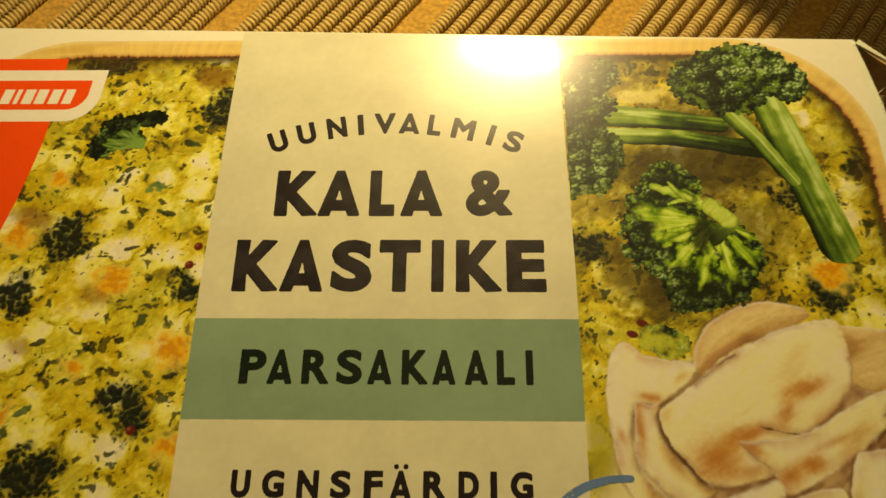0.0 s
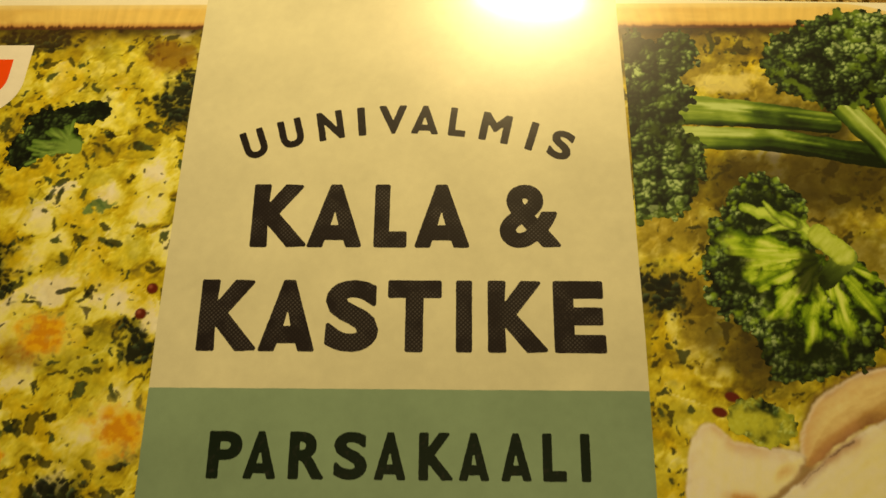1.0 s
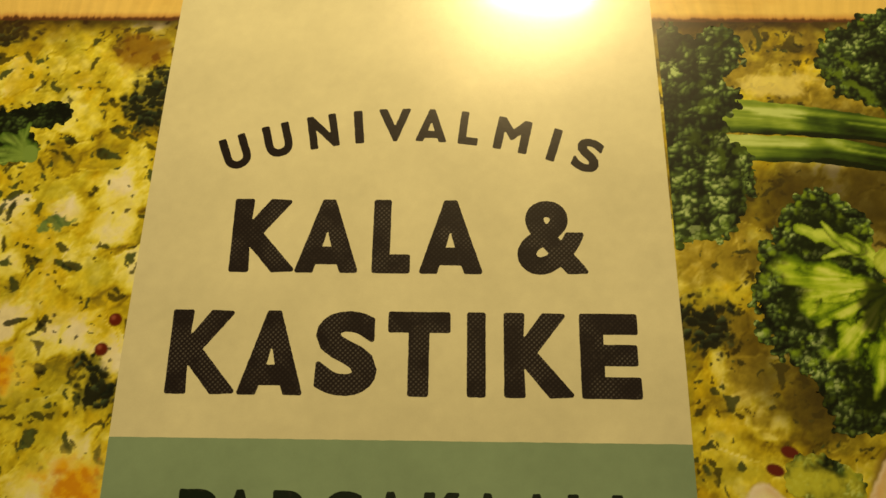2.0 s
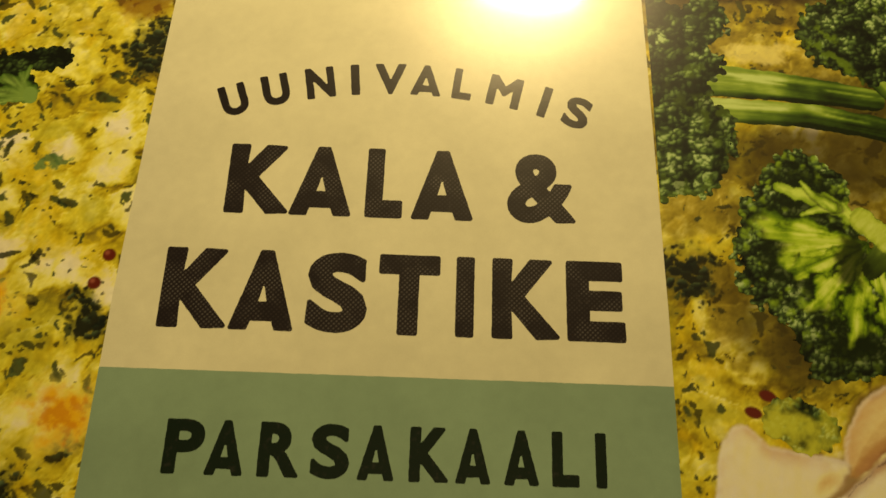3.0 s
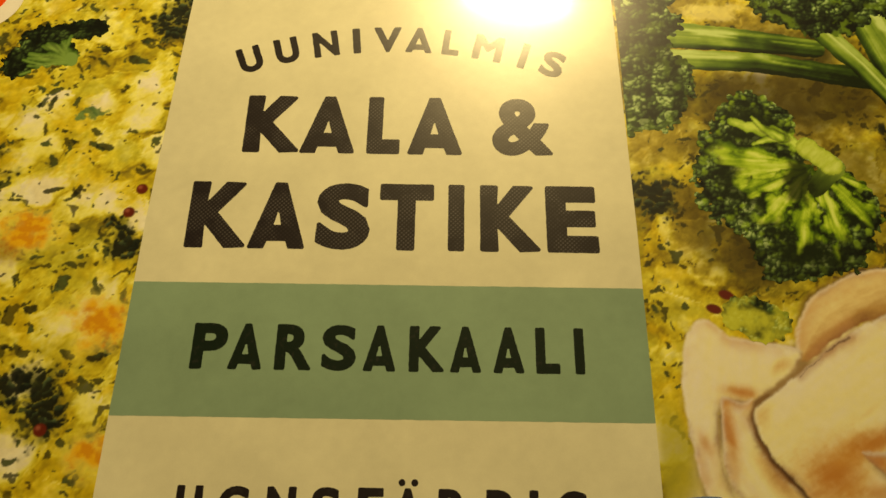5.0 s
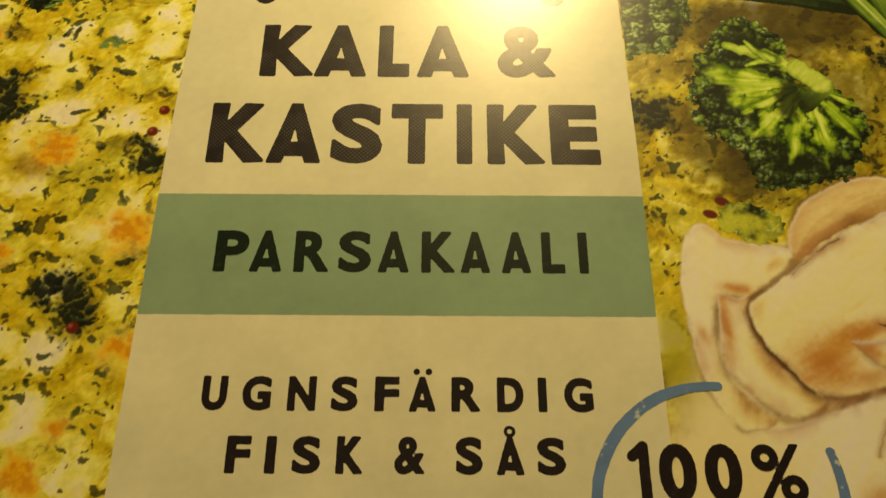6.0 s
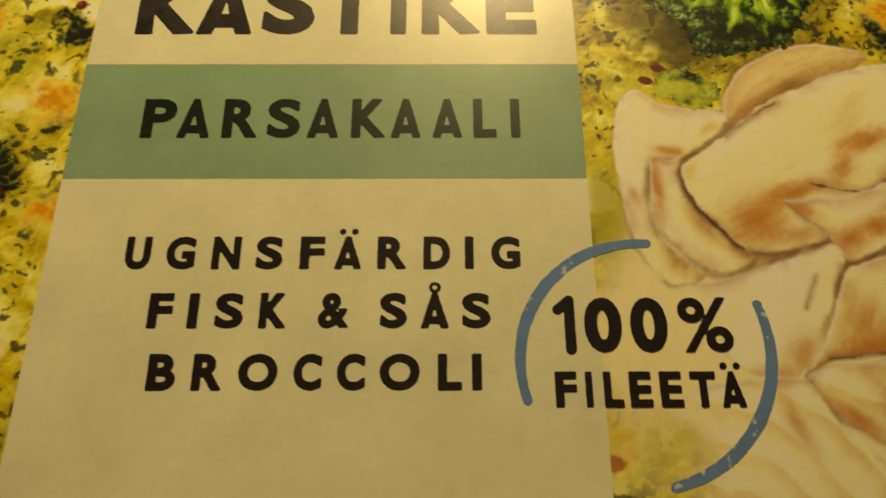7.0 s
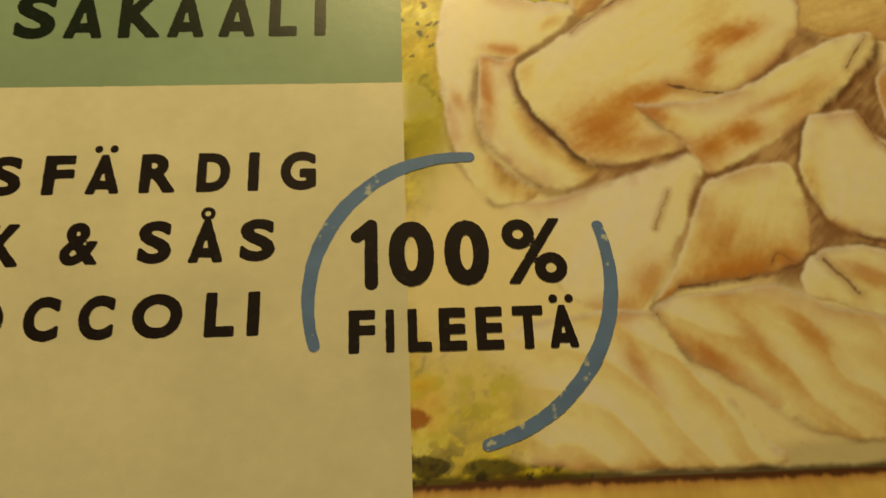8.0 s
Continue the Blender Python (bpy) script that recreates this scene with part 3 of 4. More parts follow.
def paint_left(x, y):
    col = gratin(x, y, 11, step(0.0, 1.0, (y + 24) / 18) * 0.6 * step(0.35, 0.6, fbm(x, y, 8, 301)),
                 ((-66, -53.5, 6.0, 6.2, 30), (-74.5, -66, 4, 6, 0), (-47, -88.5, 4.0, 5.6, 20), (-52, -86, 3.6, 2.5, 0), (-64, -100, 6.5, 5.2, 20),
                  (-38.0, -20.5, 4.0, 5.4, -20), (-82, -104, 6, 6, 0), (-66, -9.5, 8, 2.6, 0), (-40.5, -63.5, 3.0, 4.0, 30), (-55, -121, 3, 3, 0),
                  (-84, -84, 5, 4, 0), (-92, -118, 7, 5, 0)),
                 ((-74, -62.5, 6.0, 4.6, 0), (-40.7, -37.5, 5.0, 7.0, -20), (-59.6, -43.7, 4.0, 2.6, 10), (-64.5, -93.6, 5.2, 6.5, -25), (-50, -96, 6.0, 3.6, 15),
                  (-45, -57, 5.0, 3.2, 10), (-41.5, -74.5, 4.6, 5.0, 0), (-71.0, -34.5, 3.5, 3.2, 0), (-55, -55, 5.0, 2.6, 20), (-58, -113, 6, 4, 0),
                  (-74, -78, 5.0, 3.0, 10), (-78, -112, 6, 5, 20)))
    col = toast(col, x, y, ((-41.3, -76.4, 4.2), (-55.0, -62.0, 4.0), (-71.6, -39.1, 2.6), (-39.2, -95.0, 3.0), (-71.5, -89.3, 2.0),
                            (-60.0, -80.5, 2.0), (-46.9, -106.1, 2.2), (-49.5, -113.0, 3.0), (-57.0, -124.0, 3.0), (-77.0, -52.0, 4.0)), 31)
    col = over(col, ink(122, 72, 10), step(1.15, 0.6, blob(x, y, -41.0, -12.5, 5.5, 3.2) + 0.9 * (fbm(x, y, 2, 77) - 0.5)) * 0.75)
    for cx, cy, r, k in ((-74.5, -48.0, 5.5, 0.7), (-58.5, -65.5, 4.0, 0.55), (-71.0, -76.0, 3.0, 0.5)):
        col = over(col, ink(120, 66, 22), step(1.2, 0.3, blob(x, y, cx, cy, r, r * 0.6, -25) + 1.1 * (fbm(x, y, 2, 79) - 0.5)) * k)
    for cx, cy, r, long, turn, tone in LEAVES:
        d = blob(x, y, cx, cy, r * long, r * 0.8, turn) + 2.0 * (fbm(x, y, 1.2, 87, 4) - 0.5)
        col = over(col, tones(tone + 0.9 * (fbm(x, y, 1.0, 89) - 0.5), (0.0, 26, 24, 12), (0.5, 56, 66, 28), (1.0, 104, 124, 50)), step(1.1, 0.85, d) * 0.92)
    for cx, cy in ((-39.0, -54.5), (-40.3, -58.6), (-46.5, -92.0)):
        d = blob(x, y, cx, cy, 0.95)
        col = over(over(col, ink(96, 30, 10), step(1.1, 0.85, d)), ink(170, 90, 50), step(0.6, 0.1, blob(x, y, cx - 0.3, cy + 0.3, 0.9)) * 0.6)
    return rim(col, x, y, *tray(x, y), 41), None


def ground_right(x, y):
    shade = np.maximum(step(0.1, 0.9, (y + 72) / 34) * step(102, 80, x), step(1.3, 0.6, blob(x, y, 50, -58, 14, 16, 30))) * step(0.30, 0.58, fbm(x, y, 5, 501, 5)) * 0.9
    col = gratin(x, y, 211, np.clip(shade, 0, 0.9), ((87, -63.5, 5.5, 5.0, 30), (97.5, -36, 3.2, 5.5, 0), (40, -54, 5, 4, 0), (85, -42, 7, 5, 0)))
    col = over(col, ink(64, 50, 14), step(1.25, 0.5, blob(x, y, 64, -35.5, 24, 6.5) + 0.5 * (fbm(x, y, 3, 83) - 0.5)) * 0.85)
    col = over(col, ink(80, 64, 20), step(1.2, 0.5, blob(x, y, 52, -64, 9, 5, -30)) * 0.6)
    col = over(col, ink(58, 46, 14), step(1.3, 0.85, blob(x, y, 62.5, -52.5, 15, 15.5) + 0.7 * (fbm(x, y, 3, 85, 4) - 0.5)) * 0.5)
    col = over(col, ink(170, 150, 30), step(1.2, 0.6, blob(x, y, 40.5, -98, 3.2, 12, 6)) * 0.8)
    col = over(col, ink(226, 198, 90), step(1.2, 0.7, blob(x, y, 54.0, -18.0, 5.5, 1.9) + 1.6 * (fbm(x, y, 2, 71, 5) - 0.5)) * 0.7)
    col = over(col, ink(44, 36, 12), step(1.25, 0.4, blob(x, y, 68, -25.5, 13, 5.5) + 0.8 * (fbm(x, y, 3, 73, 4) - 0.5)) * 0.85)
    for cx, cy in ((49.7, -70.8), (47.6, -73.0)):
        col = over(col, ink(96, 34, 16), step(1.1, 0.8, blob(x, y, cx, cy, 1.25, 0.8, -15)))
    # pale ground of the fish
    fish = step(1.08, 0.92, blob(x, y, 76, -108, 36, 33, 0) + 0.15 * (fbm(x, y, 6, 88) - 0.5))
    col = over(col, ink(234, 204, 122), fish * step(37.5, 46, x + 0.25 * (y + 100)))
    gap = step(1.0, 0.8, blob(x, y, 78, -98, 27, 20, -15)) * step(50, 60, x)
    threads = fbm((x - y) * 0.9, (x + y) * 0.12, 0.9, 95, 4)
    col = over(col, ink(196, 150, 84), gap * 0.9)
    col = over(col, ink(122, 76, 36), gap * step(0.30, 0.66, 0.6 * fbm(x, y, 5, 93) + 0.4 * threads) * 0.85)
    col = over(col, ink(112, 68, 22), step(1.1, 0.8, blob(x, y, 53.5, -93, 5.5, 11, 25)) * 0.9)
    col = over(col, ink(128, 84, 30), step(1.1, 0.7, blob(x, y, 56.5, -82.0, 5, 3, 40)) * 0.8)
    col = over(col, ink(234, 204, 122), step(1.3, 0.6, blob(x, y, 44.5, -114.0, 9.5, 13.0) + 0.35 * (fbm(x, y, 3, 97, 4) - 0.5)) * 0.95)
    col = toast(col, x, y, ((38.6, -128.0, 3.0), (88.0, -60.0, 4.0)), 61)
    col = over(col, ink(150, 126, 70), step(1.1, 0.5, blob(x, y, 84, -135, 18, 2.6)) * 0.4)
    # creamy sauce with a few charred crumbs by the lower rim
    sauce = step(1.25, 0.5, blob(x, y, 43, -129, 9, 5.5, -10) + 0.9 * (fbm(x, y, 3, 127, 4) - 0.5))
    col = over(col, ink(222, 192, 88), sauce * 0.6)
    col = over(col, ink(190, 170, 40), sauce * step(0.5, 0.66, fbm(x, y, 3.0, 129, 3)) * 0.6)
    col = over(col, ink(70, 62, 22), step(1.1, 0.8, blob(x, y, 45.5, -134.6, 3.6, 0.9) + 0.9 * (fbm(x, y, 1.4, 131, 4) - 0.5)) * 0.85)
    col = over(col, ink(54, 44, 18), step(1.1, 0.8, blob(x, y, 38.5, -134.4, 2.6, 1.2) + 1.2 * (fbm(x, y, 1.4, 133, 4) - 0.5)) * 0.85)
    col = over(col, ink(150, 66, 14), step(1.0, 0.5, blob(x, y, 37.8, -130.0, 2.2, 1.6) + 1.4 * (fbm(x, y, 1.2, 135, 4) - 0.5)) * 0.8)
    return col


def paint_right(x, y):
    return rim(ground_right(x, y), x, y, *tray(x, y), 47), None


def photo(name, x0, x1, paint, label):
    xs, ys = grid(x0, x1, FRONT, 0, 0.18)
    return sheet(name, xs, ys, 0.03, paint, carton, label, warp=to_edge)


photo_left = photo("printed_photo", -107.6, -36.0, paint_left, "printed photograph of browned cheese gratin with herbs")
photo_right = photo("printed_photo", 36.6, 104.0, paint_right, "printed photograph of broccoli and white fish in a tray")


def beads(x, y, size, seed, tone=1.0, light=None):
    """Tight green buds in bunches, each lit on its upper side, with dark gaps between."""
    wx, wy = x + 2.1 * size * (fbm(x, y, 1.8 * size, seed) - 0.5), y + 2.1 * size * (fbm(x, y, 1.6 * size, seed + 2) - 0.5)
    dx, dy, d, r1, r2 = cells(wx, wy, size, seed + 4)
    vx, vy = x + 3.0 * size * (fbm(x, y, 3 * size, seed + 41) - 0.5), y + 3.0 * size * (fbm(x, y, 3 * size, seed + 43) - 0.5)
    bx, by, d3, b1, _ = cells(vx, vy, size * 3.4, seed + 24)
    rad = size * (0.46 + 0.2 * r1)
    bud = np.clip(1 - (d / rad) ** 2, 0, 1) * np.clip(0.5 + 0.8 * (0.85 * dy - 0.5 * dx) / rad, 0.06, 1.3) * (0.45 + 0.8 * r2)
    bunch = np.clip(1.15 - (d3 / (2.3 * size)) ** 2, 0.0, 1) * np.clip(0.75 + 0.7 * (0.85 * by - 0.5 * bx) / (1.7 * size), 0.05, 1.5) * (0.6 + 0.7 * b1)
    l = (0.05 + 0.16 * bunch + 1.3 * bud * (0.12 + 0.9 * bunch)) * tone
    if light is not None:
        l = l * light
    return tones(l, (0.05, 16, 19, 8), (0.2, 40, 48, 18), (0.45, 74, 88, 32), (0.75, 118, 134, 54), (1.1, 170, 178, 92))


def ragged(x, y, seed, size=1.3):
    _, _, d, _, _ = cells(x, y, size, seed)
    return d / size - 0.4 + 1.3 * (fbm(x, y, 4.0, seed + 6) - 0.5)


def stalk(x, y, pts, w0, w1, seed, dark=0.0):
    """A shiny stem along a bent line: ink and where it is."""
    d, t = stroke(x, y, pts)
    w = w0 + (w1 - w0) * t
    (ax, ay), (bx, by) = pts[0], pts[-1]
    n = math.hypot(bx - ax, by - ay)
    (ux, uy) = (bx - ax) / n, (by - ay) / n
    k = np.interp((x - ax) * ux + (y - ay) * uy, [(px - ax) * ux + (py - ay) * uy for px, py in pts], [(px - ax) * uy - (py - ay) * ux for px, py in pts])
    side = (x - ax) * uy - (y - ay) * ux - k
    s = side / w
    streak = fbm(side * 1.5, t * n * 0.07, 1.0, seed, 4)
    patch = fbm(x, y, 5, seed + 9)
    v = 0.55 - 0.22 * s + 0.55 * (streak - 0.5) + 0.5 * (patch - 0.5) - 0.28 * step(0.5, 1.0, s) - 0.12 * step(0.7, 1.0, -s)
    v = v + 0.34 * step(0.22, 0.0, np.abs(s + 0.30 + 0.5 * (streak - 0.5))) * step(0.40, 0.6, fbm(x, y, 6, seed + 17))
    v = v - dark * 0.5 * step(0.2, 0.8, t + 0.4 * (fbm(x, y, 4, seed + 13) - 0.5))
    col = tones(v, (0.0, 24, 30, 8), (0.22, 54, 70, 14), (0.42, 92, 110, 22), (0.62, 140, 152, 40), (0.85, 188, 192, 88))
    return col, d - w + 0.7 * (fbm(x, y, 2.5, seed + 3) - 0.5)


def floret(name, shape, beadsize, seed, tone=1.0, light=None, rough=0.16, yellow=0.0, leafy=0.35):
    """A cluster of buds inside a set of ellipses (cx, cy, rx, ry, turn)."""
    x0, x1 = min(s[0] - max(s[2], s[3]) * 1.25 for s in shape), max(s[0] + max(s[2], s[3]) * 1.25 for s in shape)
    y0, y1 = min(s[1] - max(s[2], s[3]) * 1.25 for s in shape), max(s[1] + max(s[2], s[3]) * 1.25 for s in shape)

    def paint(x, y):
        d = np.full(x.shape, 9.0)
        for s in shape:
            d = np.minimum(d, blob(x, y, *s))
        d = d + rough * ragged(x, y, seed)
        deep = 0.55 + 0.9 * fbm(x, y, 5, seed + 40)
        l = deep * (light(x, y) if light else 1.0)
        col = beads(x, y, beadsize, seed, tone, l)
        # small heads of buds with dark clefts between them, yellower on their tops
        ux, uy = x + 2.4 * (fbm(x, y, 2.4, seed + 61) - 0.5), y + 2.4 * (fbm(x, y, 2.4, seed + 63) - 0.5)
        hx, hy, head, h1, _ = cells(ux, uy, 4.6, seed + 65)
        col = over(col, ink(14, 18, 5), step(0.65, 1.05, head / (2.3 + 0.9 * h1)) * 0.5)
        web = step(0.52, 0.66, fbm(x, y, 1.6, seed + 67, 4)) * step(0.45, 0.6, fbm(x, y, 6, seed + 69, 3))
        col = over(col, ink(126, 146, 24), web * leafy)
        col = over(col, ink(196, 184, 40), step(0.3, 0.7, fbm(x, y, 2.2, seed + 77)) * yellow)
        return col, d - 1.0
    return x0, x1, y0, y1, paint, shape[0][:2]


def lay(name, spec, z, parent, label="", limit=(-200, 200), d=0.2):
    x0, x1, y0, y1, paint, seed_at = spec
    xs, ys = grid(max(x0, limit[0]), min(x1, limit[1]), y0, y1, d)
    return sheet(name, xs, ys, z, paint, parent, label, seed_at=seed_at)


RIGHT, LEFT = (37.45, 107), (-107, -36.9)
# right photograph: stems, upright floret by the label, big floret with its stem, cut floret
stems = lambda pts, w0, w1, seed, dark=0.0: (min(p[0] for p in pts) - 5, max(p[0] for p in pts) + 5, min(p[1] for p in pts) - 6,
                                   max(p[1] for p in pts) + 6, lambda x, y: stalk(x, y, pts, w0, w1, seed, dark), pts[1])
lay("printed_stem", stems([(44, -28.0), (61, -28.6), (80, -32.0)], 2.0, 2.1, 601, 0.9), 0.05, photo_right, "printed green broccoli stem", RIGHT)
lay("printed_stem", stems([(43, -22.6), (56, -23.6), (70.5, -25.4)], 2.9, 2.0, 607, 0.7), 0.06, photo_right, "printed green broccoli stem", RIGHT)
lay("printed_floret", floret("f", ((40, -20, 8.2, 13, 8), (42, -33, 7.3, 10.5, -8), (46.5, -12, 4.0, 4.6, 0), (37, -36, 6, 8, 0)), 1.05, 611, 1.2,
                             lambda x, y: 0.8 + 0.4 * step(-20, -40, y), 0.40, 0.0, 0.2), 0.08, photo_right, "printed green broccoli floret", RIGHT)
lay("printed_stem", stems([(81.0, -17), (86.6, -38), (90.6, -54.0)], 3.7, 4.2, 613, 0.25), 0.09, photo_right, "printed green broccoli stem", RIGHT)
lay("printed_stem", stems([(72.0, -21), (78.0, -29), (84.0, -39.0)], 2.3, 1.5, 617, 0.2), 0.10, photo_right, "printed green broccoli stem", RIGHT)
lay("printed_floret", floret("f", ((69, -13.5, 8.8, 7.2, 10), (79, -11, 11, 7.2, -5), (86.5, -13.5, 5.2, 6.0, 0), (74, -18, 8, 4.5, 0)), 1.0, 621, 1.05,
                             lambda x, y: (0.6 + 0.7 * step(-21, -9, y)) * (1 + 0.3 * step(74, 86, x)), 0.42, 0.0, 0.45), 0.12, photo_right, "printed dark green broccoli crown", RIGHT)


def twigs(root, tips, forks, rng):
    """Branches from a root to each tip, forking towards the end: lists of points with a start and an end width."""
    out = []
    for tx, ty, w in tips:
        mx, my = root[0] + 0.55 * (tx - root[0]) + rng.uniform(-0.5, 0.5), root[1] + 0.55 * (ty - root[1]) + rng.uniform(-0.5, 0.5)
        out.append(([root, (mx, my)], w, w * 0.75))
        for k in range(forks):
            a = (k - (forks - 1) / 2) * 0.24 + rng.uniform(-0.12, 0.12)
            c, s = math.cos(a), math.sin(a)
            dx, dy = (tx - mx) * (reach := rng.uniform(0.75, 1.35)), (ty - my) * reach
            out.append(([(mx, my), (mx + (dx * c - dy * s) * 0.55, my + (dx * s + dy * c) * 0.55), (mx + dx * c - dy * s, my + dx * s + dy * c)], w * 0.42, w * 0.20))
    return out


def draw_twigs(col, x, y, items, seed, pale, green, deep):
    """All twigs together: pale cores, green flanks, dark rifts between."""
    near, along = np.full(x.shape, 9.0), np.zeros(x.shape)
    for pts, w0, w1 in items:
        d, t = stroke(x, y, pts)
        f = d / (w0 + (w1 - w0) * t)
        along = np.where(f < near, t * (1.0 if w1 < w0 * 0.6 else 0.3), along)
        near = np.minimum(near, f)
    near = near + 1.0 * (fbm(x, y, 1.3, seed, 4) - 0.5)
    tone = fbm(x, y, 2.5, seed + 4)
    col = over(col, deep, step(1.9, 1.15, near) * 0.8)
    (rx, ry) = items[0][0][0]
    ang, far = np.arctan2(y - ry, x - rx), np.hypot(x - rx, y - ry)
    streak = fbm(ang * 16, far * 0.25, 1.0, seed + 6, 3)
    col = over(col, green, step(1.15, 0.85, near))
    col = over(col, pale, step(0.95, 0.1, near) * (0.95 - 0.6 * along) * (0.25 + 0.8 * tone + 0.7 * (streak - 0.4)).clip(0, 1))
    return over(col, deep, step(0.55, 0.25, streak) * step(1.2, 0.9, near) * 0.45 * step(2.0, 4.0, far))


def cut_floret(x, y):
    """A floret from below: a pale cut stub, webbed branches fanning out, curled buds round the rim."""
    rx, ry = 66.4, -48.6
    body = np.minimum.reduce([blob(x, y, 56.5, -50.5, 9.8, 10.5, 0), blob(x, y, 58.0, -41.5, 6.4, 6.4), blob(x, y, 63, -60.5, 9.8, 8.4, 15),
                              blob(x, y, 70.0, -55, 5.4, 6.6)])
    d = body + 0.34 * ragged(x, y, 701)
    ang = np.arctan2(y - ry, x - rx)
    far = np.hypot(x - rx, y - ry)
    n1, n2 = fbm(x, y, 1.5, 721, 4), fbm(x, y, 4, 713)
    col = beads(x, y, 0.9, 703, 1.3, 0.45 + 0.9 * step(0.25, 0.75, fbm(x, y, 5, 709)))
    low = step(-60.5, -64.5, y + 3 * (n2 - 0.5))
    col = over(col, ink(20, 22, 9), low * (0.35 + 0.4 * n2))
    # tips of the branches: yellow-green curls in front of the dark buds
    cx_, cy_, curl, q1, q2 = cells(x + 1.6 * (n1 - 0.5), y + 1.6 * (fbm(x, y, 1.5, 731, 4) - 0.5), 1.5, 733)
    tip = step(0.95, 0.3, curl / (0.55 + 0.4 * q1)) * (0.4 + 0.6 * np.clip(0.5 + (cy_ - 0.4 * cx_), 0, 1)) * (q2 > 0.35)
    col = over(col, ink(140, 160, 28), tip * step(1.05, 0.9, d) * step(0.35, 0.55, d) * (1 - 0.8 * low) * 0.9)
    col = over(col, ink(26, 32, 9), step(0.80, 0.52, d + 0.5 * (n1 - 0.5)) * 0.85)
    streak = fbm(ang * 15, far * 0.16, 1.0, 741, 4)
    finger = fbm(ang * 8, far * 0.05, 1.0, 743, 2)
    for a, half, reach, glow in ((180, 21, 14.6, 1.0), (204, 12, 12.0, 0.75), (230, 14, 14.4, 0.95), (254, 11, 14.2, 0.9), (279, 13, 13.4, 0.85),
                                 (306, 12, 11.0, 0.75), (332, 12, 9.0, 0.7)):
        off = (ang - radians(a) + math.pi) % (2 * math.pi) - math.pi
        q = np.abs(off + 0.34 * (n1 - 0.5) + 0.06 * np.sin(far * 1.1 + a)) / radians(half) + 0.5 * (streak - 0.5) * step(3, 8, far)
        end = far - 0.6 + 7.0 * (finger - 0.5) + 3.0 * (n1 - 0.5)
        m = step(1.05, 0.8, q) * step(reach, reach * 0.84, end)
        v = glow * (0.98 - 0.8 * q * q) * step(0.0, 6.5, far + 1.5) + 1.4 * (streak - 0.5) * step(2.0, 7.0, far) - 0.20 * step(0.5 * reach, reach, end)
        c = tones(v, (0.05, 24, 32, 6), (0.3, 72, 92, 12), (0.55, 126, 146, 16), (0.8, 174, 186, 36), (1.1, 210, 212, 80))
        col = col + (c - col) * m[..., None]
    col = over(col, ink(30, 34, 10), step(1.15, 0.6, blob(x, y, 63.6, -51.8, 2.5, 4.6, -14) + 0.7 * (n1 - 0.5)) * 0.92)
    # side branch above
    for pts, w0, w1 in (([(54.6, -40.6), (59.5, -42.0), (63.0, -43.8), (67.0, -46.2)], 0.8, 1.9), ([(57.5, -44.8), (60.0, -43.9), (62.5, -43.6)], 0.3, 0.8),
                        ([(58.0, -39.6), (59.6, -41.8), (62.0, -43.4)], 0.3, 0.8)):
        q, along = stroke(x, y, pts)
        q = q / (w0 + (w1 - w0) * along) + 1.4 * (n1 - 0.5)
        c = tones(1.0 - 0.5 * q + 0.7 * (streak - 0.5), (0.2, 56, 74, 12), (0.6, 134, 152, 24), (1.0, 196, 202, 66))
        col = over(col, ink(28, 34, 10), step(1.7, 1.1, q) * 0.7)
        col = col + (c - col) * step(1.1, 0.85, q)[..., None]
    # the cut stub: a pale end and a shaded flank
    st, along = stroke(x, y, [(66.0, -53.0), (69.4, -48.8)])
    flank = st - (1.3 + 0.7 * along) + 0.5 * (n1 - 0.5)
    grain = fbm((x + y) * 0.3, y - x, 0.9, 727)
    col = np.where((flank < 0)[..., None], tones(along + 0.5 * (grain - 0.5), (0.0, 34, 40, 10), (0.5, 72, 84, 20), (1.0, 124, 136, 36)), col)
    st2, _ = stroke(x, y, [(66.2, -45.6), (69.0, -48.2)])
    face = st2 - 2.05 + 0.9 * (n1 - 0.5)
    c = tones(0.75 + 0.6 * (grain - 0.5) - 0.25 * step(-0.8, 0.0, face), (0.3, 120, 130, 26), (0.7, 178, 182, 48), (1.0, 206, 204, 84))
    col = np.where((face < 0)[..., None], c, col)
    return col, np.minimum(np.minimum(d - 1.0, flank * 0.2), face * 0.2)


def sprig(x, y):
    """A charred little branch: bright stems under a dark crown."""
    rng = random.Random(5)
    body = np.minimum.reduce([blob(x, y, -60.5, -27.5, 6.0, 4.4, 35), blob(x, y, -54.5, -23.6, 3.9, 2.2, 10), blob(x, y, -64.0, -31.2, 2.6, 2.8, 0), blob(x, y, -57, -29, 3, 2.4)])
    d = body + 0.5 * ragged(x, y, 761)
    col = beads(x, y, 0.95, 763, 0.62, 0.4 + 0.9 * fbm(x, y, 4, 767))
    col = draw_twigs(col, x, y, twigs((-55.2, -30.2), ((-61.5, -29.6, 2.1), (-60.0, -26.6, 1.8), (-57.0, -25.6, 1.4), (-62.5, -31.6, 1.3)), 3, rng),
                     765, ink(150, 166, 60), ink(76, 98, 24), ink(22, 28, 8))
    cut_end = blob(x, y, -55.2, -29.8, 1.1, 1.5, 20)
    col = over(col, ink(120, 138, 48), step(1.05, 0.9, cut_end))
    return col, np.minimum(d - 1.0, cut_end - 1)


